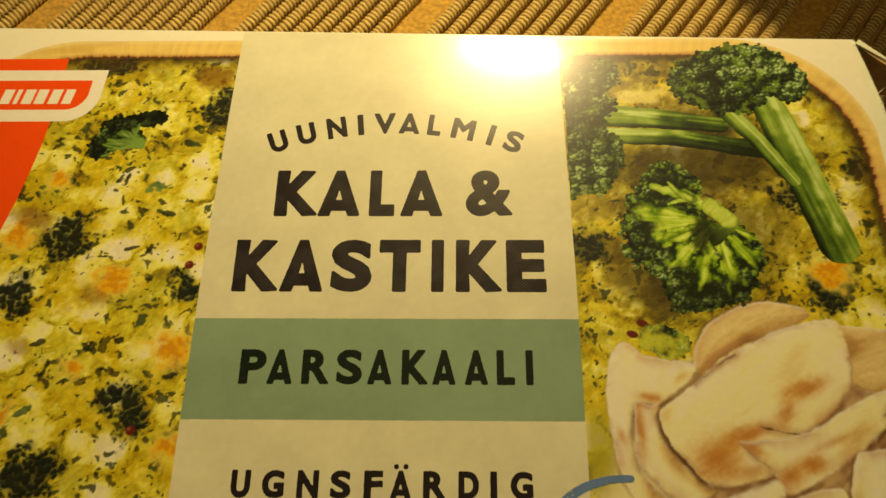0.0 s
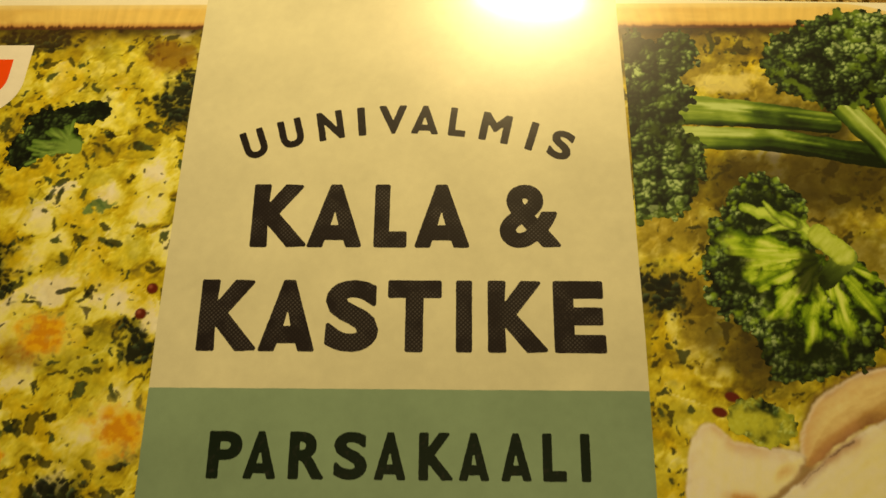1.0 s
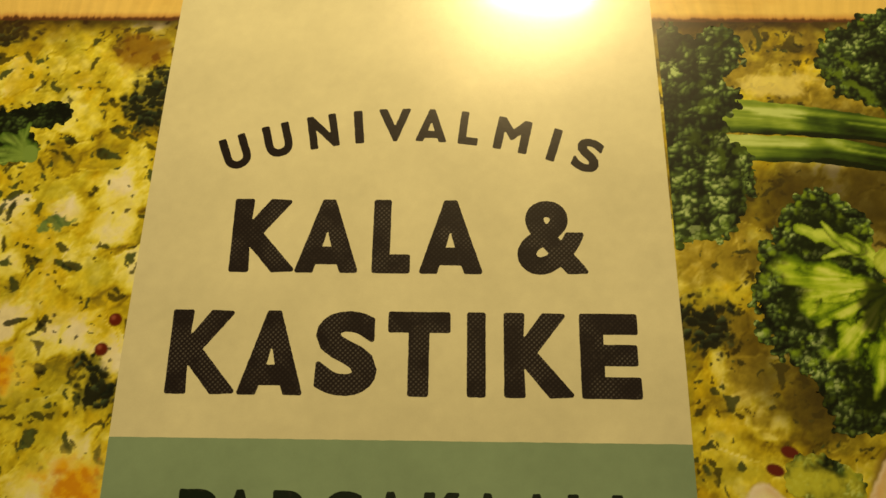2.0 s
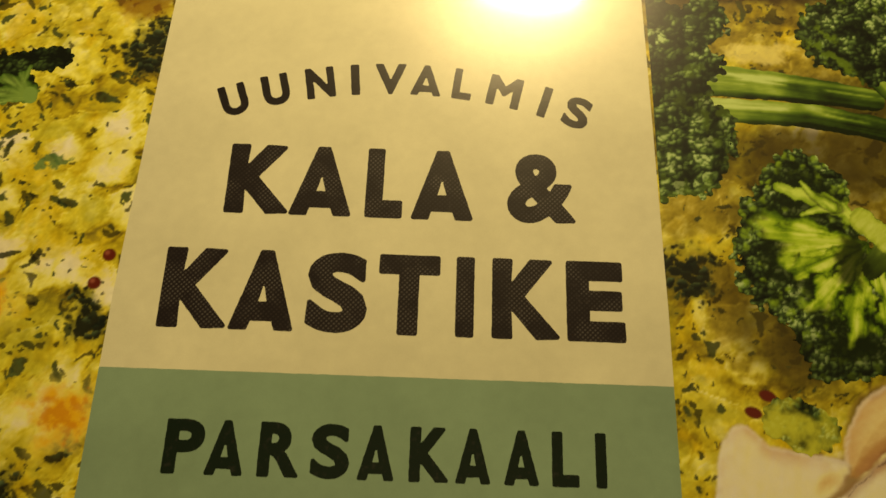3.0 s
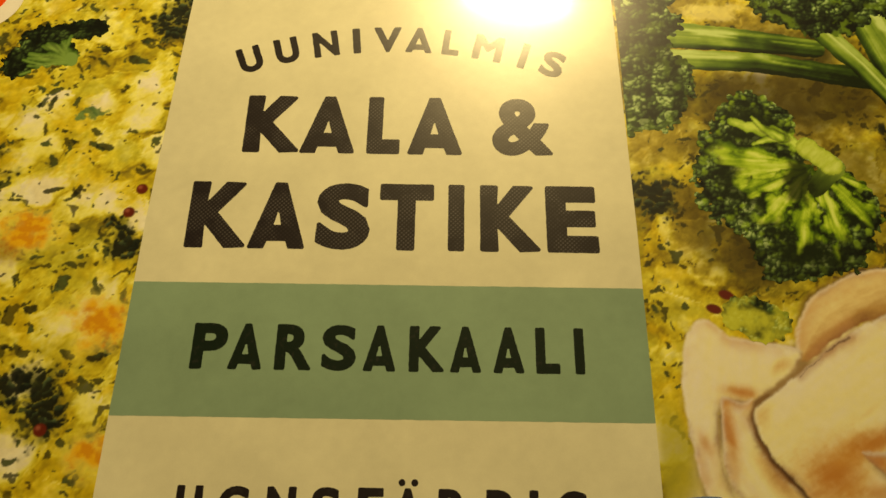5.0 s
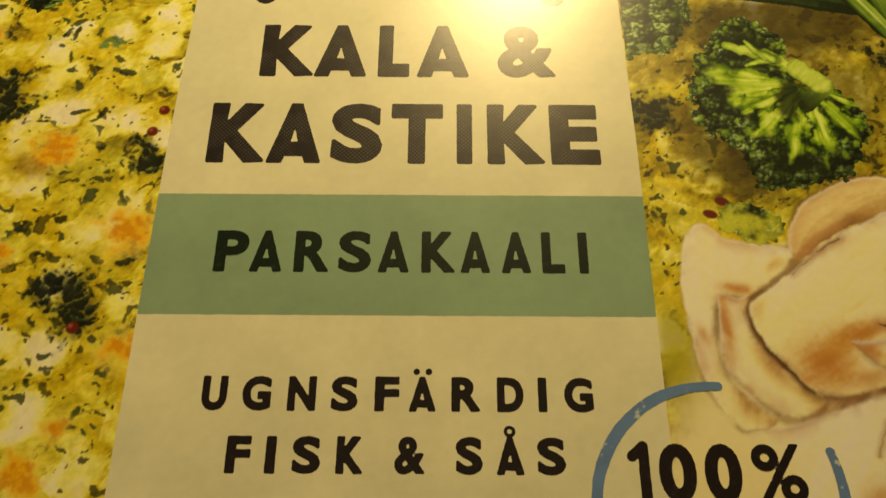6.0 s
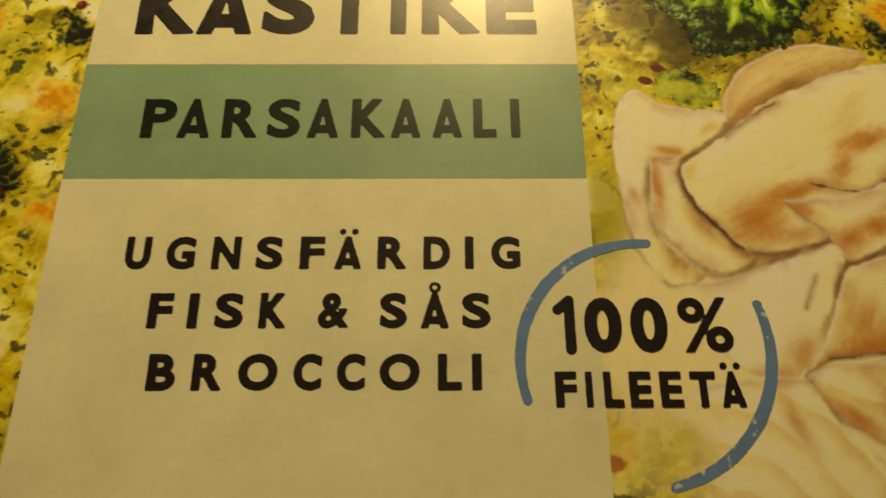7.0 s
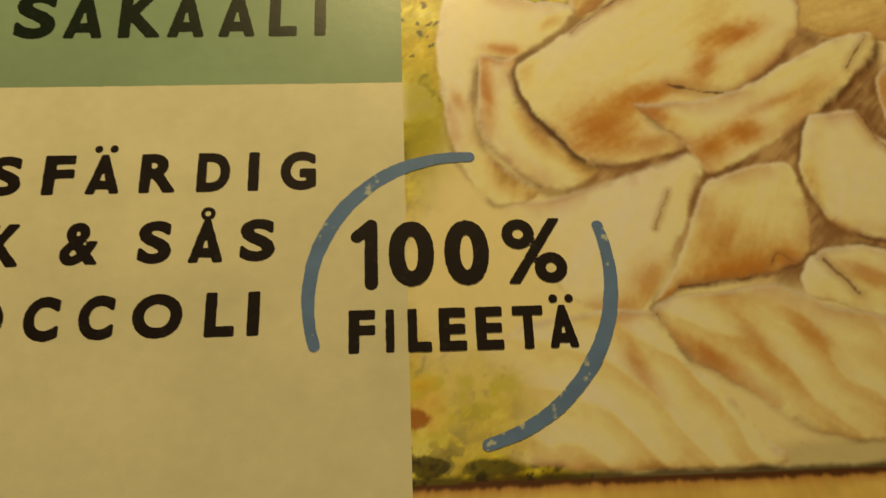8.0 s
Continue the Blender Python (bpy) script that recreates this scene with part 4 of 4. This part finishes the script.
lay("printed_floret", (44, 80, -72, -33, cut_floret, (58, -50)), 0.14, photo_right, "printed cut broccoli floret seen from below", RIGHT)
lay("printed_floret", floret("f", ((53.5, -74.5, 4.8, 3.4, -12),), 0.9, 741, 1.2, None, 0.3, 0.85), 0.10, photo_right, "small printed yellow-green floret", RIGHT)
# left photograph
lay("printed_floret", (-69, -48, -37, -19, sprig, (-60, -28)), 0.06, photo_left, "printed broccoli sprig", LEFT, 0.18)


# ---- printed fish ----
FLAKES = []


def signed(x, y, poly):
    """Distance to a closed outline, positive inside."""
    d, _ = stroke(x, y, poly + poly[:1])
    return np.where(inside(x, y, poly), d, -d)


def flake(outline, seed, grain=30.0, tone=0.0, browns=(), soft=0.4, shadow=None, lines=(), bands=(), dims=(), fade=None):
    """One flake of white fish: creamy, fibrous along its grain, browned in places, with its shadow on what lies below.
    fade: a point and a reach, round which the flake melts into the ground."""
    poly = rounded(outline, True, 5)

    def paint(col, x, y):
        jx, jy = x + 0.7 * (fbm(x, y, 1.5, seed + 50, 5) - 0.5), y + 0.7 * (fbm(x, y, 1.5, seed + 53, 5) - 0.5)
        sd = signed(jx, jy, poly)
        c, s = math.cos(radians(grain)), math.sin(radians(grain))
        u, v = x * c + y * s, -x * s + y * c
        fibre, cloud, pore = fbm(u * 0.14, v, 0.8, seed, 4), fbm(u * 0.4, v, 6.0, seed + 5, 4), fbm(x, y, 0.7, seed + 7, 3)
        if shadow:
            sx, sy, k = 0.6 * shadow[0], 0.6 * shadow[1], shadow[2]
            under = signed(jx - sx, jy - sy, poly)
            k = k * (0.25 + 0.9 * step(0.38, 0.6, fbm(x, y, 7.0, seed + 61, 3)))
            reach = math.hypot(sx, sy)
            col = over(col, ink(136, 90, 40), step(-0.7 * reach, 0.5 * reach, under) * k * 0.7)
            col = over(col, ink(62, 34, 18), step(0.0, 0.9 * reach, under) * k * step(0.35, 0.55, fbm(x, y, 3.0, seed + 23)) * 0.8)
        lit = np.clip(emboss(1.6 * (1 - np.exp(-np.clip(sd, 0, 9) / 2.0)) + 1.3 * cloud, x, y, -0.5, 0.85), -1.2, 1.2)
        val = 0.71 + tone + 0.32 * (cloud - 0.5) + 0.16 * (fibre - 0.5) + 0.10 * (pore - 0.5) + 0.17 * lit
        for bx, by, period, k in bands:
            r = np.hypot(x - bx, y - by) / period + 0.7 * (fbm(x, y, 7, seed + 41, 3) - 0.5)
            saw = r % 1
            val = val - k * step(0.15, 0.85, saw) * step(1.0, 0.84, saw) * (0.3 + 0.9 * fbm(x, y, 6, seed + 43))
        for bx, by, rx, ry, turn, k in dims:
            val = val - k * step(1.3, 0.1, blob(x, y, bx, by, rx, ry, turn) + 0.5 * (cloud - 0.5))
        own = tones(val, (0.0, 132, 84, 36), (0.25, 184, 136, 60), (0.48, 222, 184, 98), (0.68, 240, 208, 122), (0.95, 253, 231, 152))
        for bx, by, rx, ry, turn, k in browns:
            b = blob(x, y, bx, by, rx * 1.3, ry * 1.3, turn) + 0.6 * (fbm(u * 0.4, v, 2.6, seed + 9, 5) - 0.5) + 0.25 * (pore - 0.5)
            own = over(own, ink(210, 148, 54), step(1.4, 0.1, b) * k * 0.9)
            own = over(own, ink(180, 104, 24), step(0.85, 0.0, b + 0.5 * (fibre - 0.5)) * k * 0.85)
        own = over(own, ink(196, 136, 70), step(3.2, 0.0, sd) * step(0.42, 0.66, fbm(x, y, 6.0, seed + 71, 4)) * 0.6)
        own = over(own, ink(150, 98, 60), step(1.3, 0.0, sd) * step(0.46, 0.66, fbm(x, y, 4.0, seed + 73, 4)) * 0.55)
        own = over(own, ink(253, 236, 172), step(0.9, 0.25, sd) * step(0.0, 0.4, lit) * 0.5)
        own = over(own, ink(150, 100, 48), step(0.7, 0.1, sd) * step(0.05, 0.5, -lit) * 0.5)
        for w, pts in lines:
            q, t = stroke(jx, jy, rounded(list(pts), False, 5))
            torn = fbm(x, y, 2.0, seed + 31, 4)
            own = over(own, ink(166, 110, 52), step(w * 4.0 + 0.4, 0.0, q) * 0.5)
            own = over(own, ink(76, 44, 24), step(w * 1.1, w * 0.2, q + 2.4 * w * (torn - 0.42)) * 0.85 * min(1, w / 0.28))
        alpha = step(-0.12, soft, sd)
        if fade:
            fx, fy, near, full = fade
            alpha = alpha * step(near, full, np.hypot(x - fx, y - fy) + 2.0 * (cloud - 0.5))
        return col + (own - col) * alpha[..., None]
    FLAKES.append((poly, paint))


flake([(58.6, -77.1), (62.3, -70.7), (71.3, -66.3), (79.6, -67), (82, -69.5), (75.4, -72.5), (66, -76.5), (59.6, -81)], 801, 25, -0.26,
      shadow=(-0.6, 0.6, 0.5), dims=((66, -76.5, 9, 2.0, 32, 0.35),))
flake([(80.5, -72), (88, -71.0), (104, -74), (104, -84), (95, -84.5), (86, -82)], 803, 20, -0.30, dims=((85, -76, 5, 6, 0, 0.2),))
flake([(42.8, -77.6), (46.0, -74.4), (49.6, -77.0), (56.0, -78.0), (59.4, -79.2), (57.5, -82.4), (51.5, -86.6), (47.0, -87.3), (46.1, -95.3), (47.9, -100.3),
       (52.7, -104.5), (47.8, -106.4), (44.2, -101.8), (42.4, -95.4), (41.6, -85.6)], 811, 80, 0.04,
      ((49.8, -85.3, 2.6, 0.9, -8, 0.9), (44.0, -92.5, 0.9, 1.8, 20, 0.5)), shadow=(-0.8, -0.3, 0.4), dims=((50.0, -102.5, 4.5, 2.6, -42, 0.4), (55.8, -81.5, 2.6, 1.2, 38, 0.3)),
      lines=((0.22, ((52.0, -105.2), (54.0, -105.0), (56.0, -104.2))),))
flake([(47.0, -85.9), (49.5, -86.5), (51.6, -86.0), (50.9, -89.0), (51.6, -93.0), (54.4, -97.0), (60.0, -101.6), (55.6, -104.6), (51.2, -102.9), (47.6, -99.4), (46.2, -95.5), (46.3, -90.0)],
      813, 120, 0.06, ((47.4, -90.5, 1.1, 4.2, 4, 0.9), (48.8, -86.6, 2.2, 0.8, 0, 0.7)), shadow=(-0.9, -1.2, 0.75),
      dims=((53.4, -97.0, 2.2, 5.5, 36, 0.45), (58.0, -101.5, 3.0, 1.4, -35, 0.4)))
flake([(51.0, -88.6), (53.0, -86.4), (58.3, -82.4), (64.0, -78.0), (70.2, -74.4), (76.4, -71.6), (86.2, -69.8), (88.0, -75.1), (87.5, -82.5), (82.5, -88.5), (76, -92.8),
       (70.8, -96.6), (70.4, -99.4), (59.9, -101.5), (55.2, -97.0), (52.6, -94.0)], 817, 35, 0.06,
      ((61.0, -96.2, 5.2, 3.6, 25, 0.95), (66.0, -98.6, 4.0, 1.6, 10, 0.6), (67.0, -92.0, 5.0, 1.6, 22, 0.9), (74.5, -88.0, 3.8, 1.6, 60, 0.8), (78.5, -83.6, 4.0, 1.7, 25, 0.9)),
      shadow=(-1.0, -0.8, 0.9), dims=((52.2, -88.6, 1.5, 3.0, -20, 0.25), (77.0, -80.0, 3.5, 7.0, -30, 0.15)),
      lines=((0.22, ((58.5, -82.8), (62.5, -79.6), (66.5, -77.0))), (0.30, ((69.6, -90.6), (73.6, -91.6), (79.0, -92.6)))))
flake([(64.9, -93.3), (69.2, -93.0), (74.0, -92.4), (79.4, -90.6), (84.9, -87.4), (91.5, -84.0), (96.4, -83.4), (96.2, -86.4), (92.5, -90.2), (87, -95.0), (82, -98.4),
       (77.5, -100.8), (72.6, -102.8), (70.4, -99.3), (67.4, -96.2)], 823, 30, 0.0,
      ((67.2, -94.6, 2.8, 1.2, -30, 0.95), (73.2, -99.4, 3.2, 2.0, 30, 0.95), (77.6, -97.4, 2.8, 1.6, 20, 0.9), (82.0, -93.2, 5.5, 0.9, 22, 0.5)),
      shadow=(0.7, -1.5, 0.85), dims=((86.5, -92.5, 7.0, 2.4, 40, 0.35),), lines=((0.20, ((92.0, -88.6), (94.0, -86.0), (95.4, -84.2))),))
flake([(47.8, -107), (55.6, -104.8), (63.8, -102.2), (70.6, -99.8), (72.2, -102.4), (70.6, -105.5), (69.2, -109.1), (66.6, -114.0), (63.6, -118.2), (59.7, -119.8), (53.7, -116.2)],
      827, 60, 0.08, ((64.0, -115.6, 2.4, 3.0, -20, 0.55), (60.5, -118.6, 3.0, 1.5, 10, 0.45)), soft=0.8, fade=(46.5, -112.5, 4.0, 10.0),
      lines=((0.12, ((67.6, -104.8), (66.4, -107.2), (65.2, -109.4))), (0.14, ((71.2, -103.2), (70.0, -107.0), (69.4, -109.2)))))
flake([(71.6, -103.9), (74.2, -102.8), (77.5, -101.7), (81.6, -101.2), (83.0, -103.5), (83.4, -108.2), (82.2, -113.2), (79.4, -114.6), (74.8, -115.4), (67.6, -116.6), (64.0, -118.2),
       (67.2, -113.2), (69.6, -108.2)], 829, 65, -0.04, ((73.5, -114.8, 7.0, 1.9, 8, 0.95), (66.4, -116.9, 2.4, 1.0, 25, 0.9), (72.5, -110.0, 2.5, 3.5, -20, 0.4), (79.6, -113.2, 1.8, 1.6, 0, 0.7)),
      shadow=(-0.5, -0.6, 0.8), dims=((75.0, -112.0, 8.0, 3.4, 8, 0.25),), lines=((0.30, ((67.2, -116.5), (70.8, -116.0), (77.0, -115.3))), (0.14, ((77.4, -114.0), (79.0, -112.6), (80.2, -113.8)))))
flake([(85.4, -95.6), (88.5, -94.6), (92.2, -94.7), (93.6, -97.6), (96.4, -101.4), (97.5, -112.1), (92.0, -111.6), (86.5, -110.0), (84.2, -106.4), (83.4, -101.8)], 831, 75, 0.05,
      ((86.2, -110.0, 3.6, 1.2, -22, 0.5),), shadow=(-0.8, -0.5, 0.75), dims=((84.6, -104.5, 1.4, 5.0, 0, 0.3),), lines=((0.2, ((92.4, -95.0), (93.6, -98.5), (95.4, -100.8))),))
flake([(95.5, -90), (103, -88), (104, -112), (97.5, -112), (95.8, -101)], 833, 80, -0.05, ((97.5, -92, 3, 4, 0, 0.8),), shadow=(-0.8, 0.0, 0.6))
flake([(82.0, -113.2), (88.5, -111.8), (98, -115.0), (103, -118.5), (103, -124.5), (92, -122.0), (84.5, -119.0), (80.8, -117.4)], 839, -25, -0.02,
      ((88.5, -115.5, 4.0, 1.2, -25, 0.6),), shadow=(-0.4, 0.5, 0.6), lines=((0.22, ((83.6, -113.6), (85.6, -115.8), (87.0, -117.6))),))
flake([(63.7, -118.4), (67.2, -117.1), (72.0, -116.6), (77.6, -116.1), (80.8, -117.2), (84, -118.9), (93, -120.5), (103, -123), (101, -133), (90, -133.5), (80.3, -133), (73.3, -128.6),
       (68.6, -125.6), (65.4, -122.6)], 837, -35, 0.0, ((69.4, -124.4, 4.0, 1.3, -35, 0.95), (74.6, -122.8, 1.3, 4.6, 32, 0.55), (80.5, -122.0, 1.4, 4.4, 38, 0.55)), soft=0.6,
      shadow=(-0.6, -0.3, 0.45), bands=((58, -146, 5.6, 0.30),), lines=((0.22, ((64.2, -119.2), (65.0, -121.8), (66.4, -123.8))),))
flake([(46.5, -122.0), (54, -119.2), (63.4, -118.8), (66.5, -124.4), (69.8, -127.0), (73.0, -131.6), (75.2, -135.5), (64, -135.8), (52.5, -135.2), (45.5, -132.5)],
      841, -52, 0.06, ((61.4, -124.6, 1.2, 4.2, 24, 0.6), (60.4, -119.4, 3.5, 1.0, 10, 0.4)), soft=0.5, fade=(43.0, -127.0, 5.0, 11.0), bands=((45, -149, 4.6, 0.36),),
      dims=((58, -135.8, 12, 1.4, 0, 0.35),))


def fish_field(x, y):
    """Negative over the flakes and a little beyond."""
    f = np.full(x.shape, 9.0)
    for poly, _ in FLAKES:
        f = np.minimum(f, -signed(x, y, poly))
    return np.maximum(f - 1.6, np.maximum(37.5 - x, x - 103.8))


def paint_fish(x, y):
    col = ground_right(x, y)
    for poly, paint in FLAKES:
        px, py = [p[0] for p in poly], [p[1] for p in poly]
        c0, c1 = np.searchsorted(x[0], (min(px) - 3, max(px) + 3))
        r0, r1 = np.searchsorted(y[:, 0], (min(py) - 3, max(py) + 3))
        if c1 - c0 > 4 and r1 - r0 > 4:
            cut = np.s_[r0:r1, c0:c1]
            col[cut] = paint(col[cut], x[cut], y[cut])
    return rim(col, x, y, *tray(x, y), 47), fish_field(x, y)


lay("printed_fish", (37.5, 103.9, -138, -64, paint_fish, (60, -95)), 0.045, photo_right, "printed flaked white fish fillet", RIGHT, 0.19)

# blue brush ring with its words
def ring(cx, cy, r, a0, a1, w, seed):
    pts = [(cx + r * math.cos(radians(a)), cy + r * math.sin(radians(a))) for a in np.linspace(a0, a1, 30)]
    px, py = [p[0] for p in pts], [p[1] for p in pts]

    def paint(x, y):
        d, t = stroke(x, y, pts)
        f = d - w * (0.40 + 0.16 * np.sin(np.pi * t)) + 0.22 * (fbm(x, y, 1.6, seed) - 0.5)
        col = np.broadcast_to(ink(96, 114, 122), x.shape + (3,)).copy()
        col = col * (1 + 0.3 * (fbm(x, y, 2.5, seed + 2) - 0.5))[..., None]
        fleck = step(0.70, 0.76, fbm(x, y, 0.9, seed + 4, 3)) * step(0.45, 0.6, fbm(x, y, 7, seed + 6))
        return over(col, ink(190, 182, 130), fleck * 0.85), f
    xs, ys = grid(min(px) - 2, max(px) + 2, min(py) - 2, max(py) + 2, 0.16)
    return sheet("blue_arc", xs, ys, 0.235, paint, carton, "blue brushed ring stroke")


ring(43.75, -116.85, 16.85, 86, 197, 1.5, 901)
ring(41.0, -114.3, 18.6, 17, -77, 1.5, 905)
line("100%", (31.7, 34.3, 35.5, 40.5, 41.6, 46.5, 48.0, 55.0), -115.5, -107.9, BLACK, carton, z=0.24, bold=0.42)
line("FILEETÄ", (31.2, 34.0, 35.1, 36.0, 37.4, 39.9, 40.7, 43.6, 44.6, 47.5, 48.5, 51.8, 52.4, 55.4), -122.7, -118.0, BLACK, carton,
     z=0.24, bold=0.27)

# red corner with the maker's badge, its lettering as plain bars
RED, WHITE = ink(232, 70, 4), ink(232, 216, 158)
red_tint, white_tint = plain_ink(RED, 961, 0.06), plain_ink(WHITE, 963, 0.04)


def red_edge(x, y):
    xr = np.interp(y, (-75, -66, -58, -51.1, -44, -36.3, -30, -24, -15, -7), (-96, -88, -83.6, -80.9, -79.2, -77.8, -76.8, -76.2, -76.0, -75.9))
    return np.maximum(np.maximum(x - xr, y + 7.0), -107 - x)


def shield(x, y, x0, x1, y0, y1, r):
    """A plate whose lower right corner is round and whose right side leans in."""
    xr = x1 - 0.06 * (y1 - y)
    qx, qy = np.maximum(x - (xr - r), 0), np.maximum((y0 + r) - y, 0)
    return np.maximum(np.maximum(np.hypot(qx, qy) - r, y - y1), np.maximum(x0 - x, y0 - y))


sheet("red_corner", *grid(-107.5, -75.0, -78, -6.5, 0.4), 0.12, lambda x, y: (red_tint(x, y), red_edge(x, y)), carton, "orange-red printed corner")
badge = sheet("badge", *grid(-107.5, -65, -25, -9.5, 0.2), 0.14, lambda x, y: (white_tint(x, y), shield(x, y, -107, -65.9, -24.1, -10.25, 7)), carton,
              "white-edged red badge")
sheet("badge_field", *grid(-107.5, -68, -22, -12.5, 0.2), 0.16, lambda x, y: (red_tint(x, y), shield(x, y, -107, -69.0, -21.0, -13.1, 4.5)), badge,
      "red badge field")
for x, w in ((-73.6, 2.1), (-76.6, 2.3), (-79.8, 2.3), (-82.7, 2.3), (-85.2, 1.0), (-87.6, 2.3)):
    sheet("badge_bar", *grid(x - 2.4, x + 2.4, -20, -15, 0.16), 0.18,
          lambda x_, y_, x=x, w=w: (white_tint(x_, y_), np.maximum(np.abs(x_ - x - 0.17 * (y_ + 17.5)) - w / 2 + 0.25, np.abs(y_ + 17.5) - 1.7) - 0.25), badge, "pale bar")

# tuck flap standing at the rear right corner, its torn edge hairy
bm = slab([(104.6, -3.2), (105.4, -2.2), (110, -7.0), (116, -12.5), (115.6, -13.2), (109.4, -8.2)], -22, -0.8)
flap = part("tuck_flap", bm, m_kraft, carton, "raw brown board tuck flap")
# paler strip puts the light on the flap's top edge into its colour
part("flap_edge", slab([(104.5, -3.2), (105.4, -2.1), (110.1, -6.9), (116.1, -12.4), (115.8, -12.9), (109.8, -7.5)], -0.75, -0.3), m_board, flap, "pale cut edge of the flap, coloured as lit")
tip = bmesh.new()
bmesh.ops.create_icosphere(tip, subdivisions=2, radius=0.75 * MM)
for v in tip.verts:
    v.co = Vector((v.co.x * 0.9 + 0.1042, v.co.y * 1.3 - 0.0030, v.co.z * 0.6 - 0.0010)) + 0.0003 * noise.noise_vector(v.co * 1200)
part("crushed_corner", tip, m_board, carton, "crushed pale corner")
fuzz = bmesh.new()
rng = random.Random(4)
for k in range(46):
    y = -16.5 - 9 * rng.random() * rng.random() - 3 * rng.random()
    x = 106.3 + 0.05 * (y + 16)
    l, a, e = rng.uniform(0.6, 2.2), rng.uniform(-1.2, 1.0), rng.uniform(-0.3, 0.7)
    p0 = Vector((x, y, -0.3)) * MM
    p1 = p0 + Vector((math.cos(a) * l, math.sin(a) * l, e * l)) * MM
    w = Vector((-math.sin(a), math.cos(a), 0)) * 0.06 * MM
    vs = [fuzz.verts.new(q) for q in (p0 - w, p0 + w, p1, p0 + Vector((0, 0, 0.1 * MM)))]
    fuzz.faces.new((vs[0], vs[1], vs[2]))
    fuzz.faces.new((vs[0], vs[2], vs[3]))
    fuzz.faces.new((vs[1], vs[3], vs[2]))
part("torn_fibres", fuzz, m_board, carton, "torn paper fibres")


# a dull grey thing at the rug's far side, enlarged out of view to keep the lamp off the rug's dim corner
bm = bmesh.new()
bmesh.ops.create_icosphere(bm, subdivisions=5, radius=1.0)
for v in bm.verts:
    n = v.co.normalized()
    f = 1 + 0.10 * noise.noise(n * 2.3) + 0.05 * noise.noise(n * 6.0) + 0.02 * noise.noise(n * 17.0)
    v.co = Vector((n.x * 92 * f, n.y * 45 * f, max(n.z * 62 * f, -46.0))) * MM
for f in bm.faces:
    f.smooth = True
bundle = part("grey_bundle", bm, m_grey)
bundle.location = (0.168, 0.090, 0.0485)
tagged(bundle, "dull dark grey crumpled cloth bundle lying on the woven rug, enlarged to shade it", "bundle")
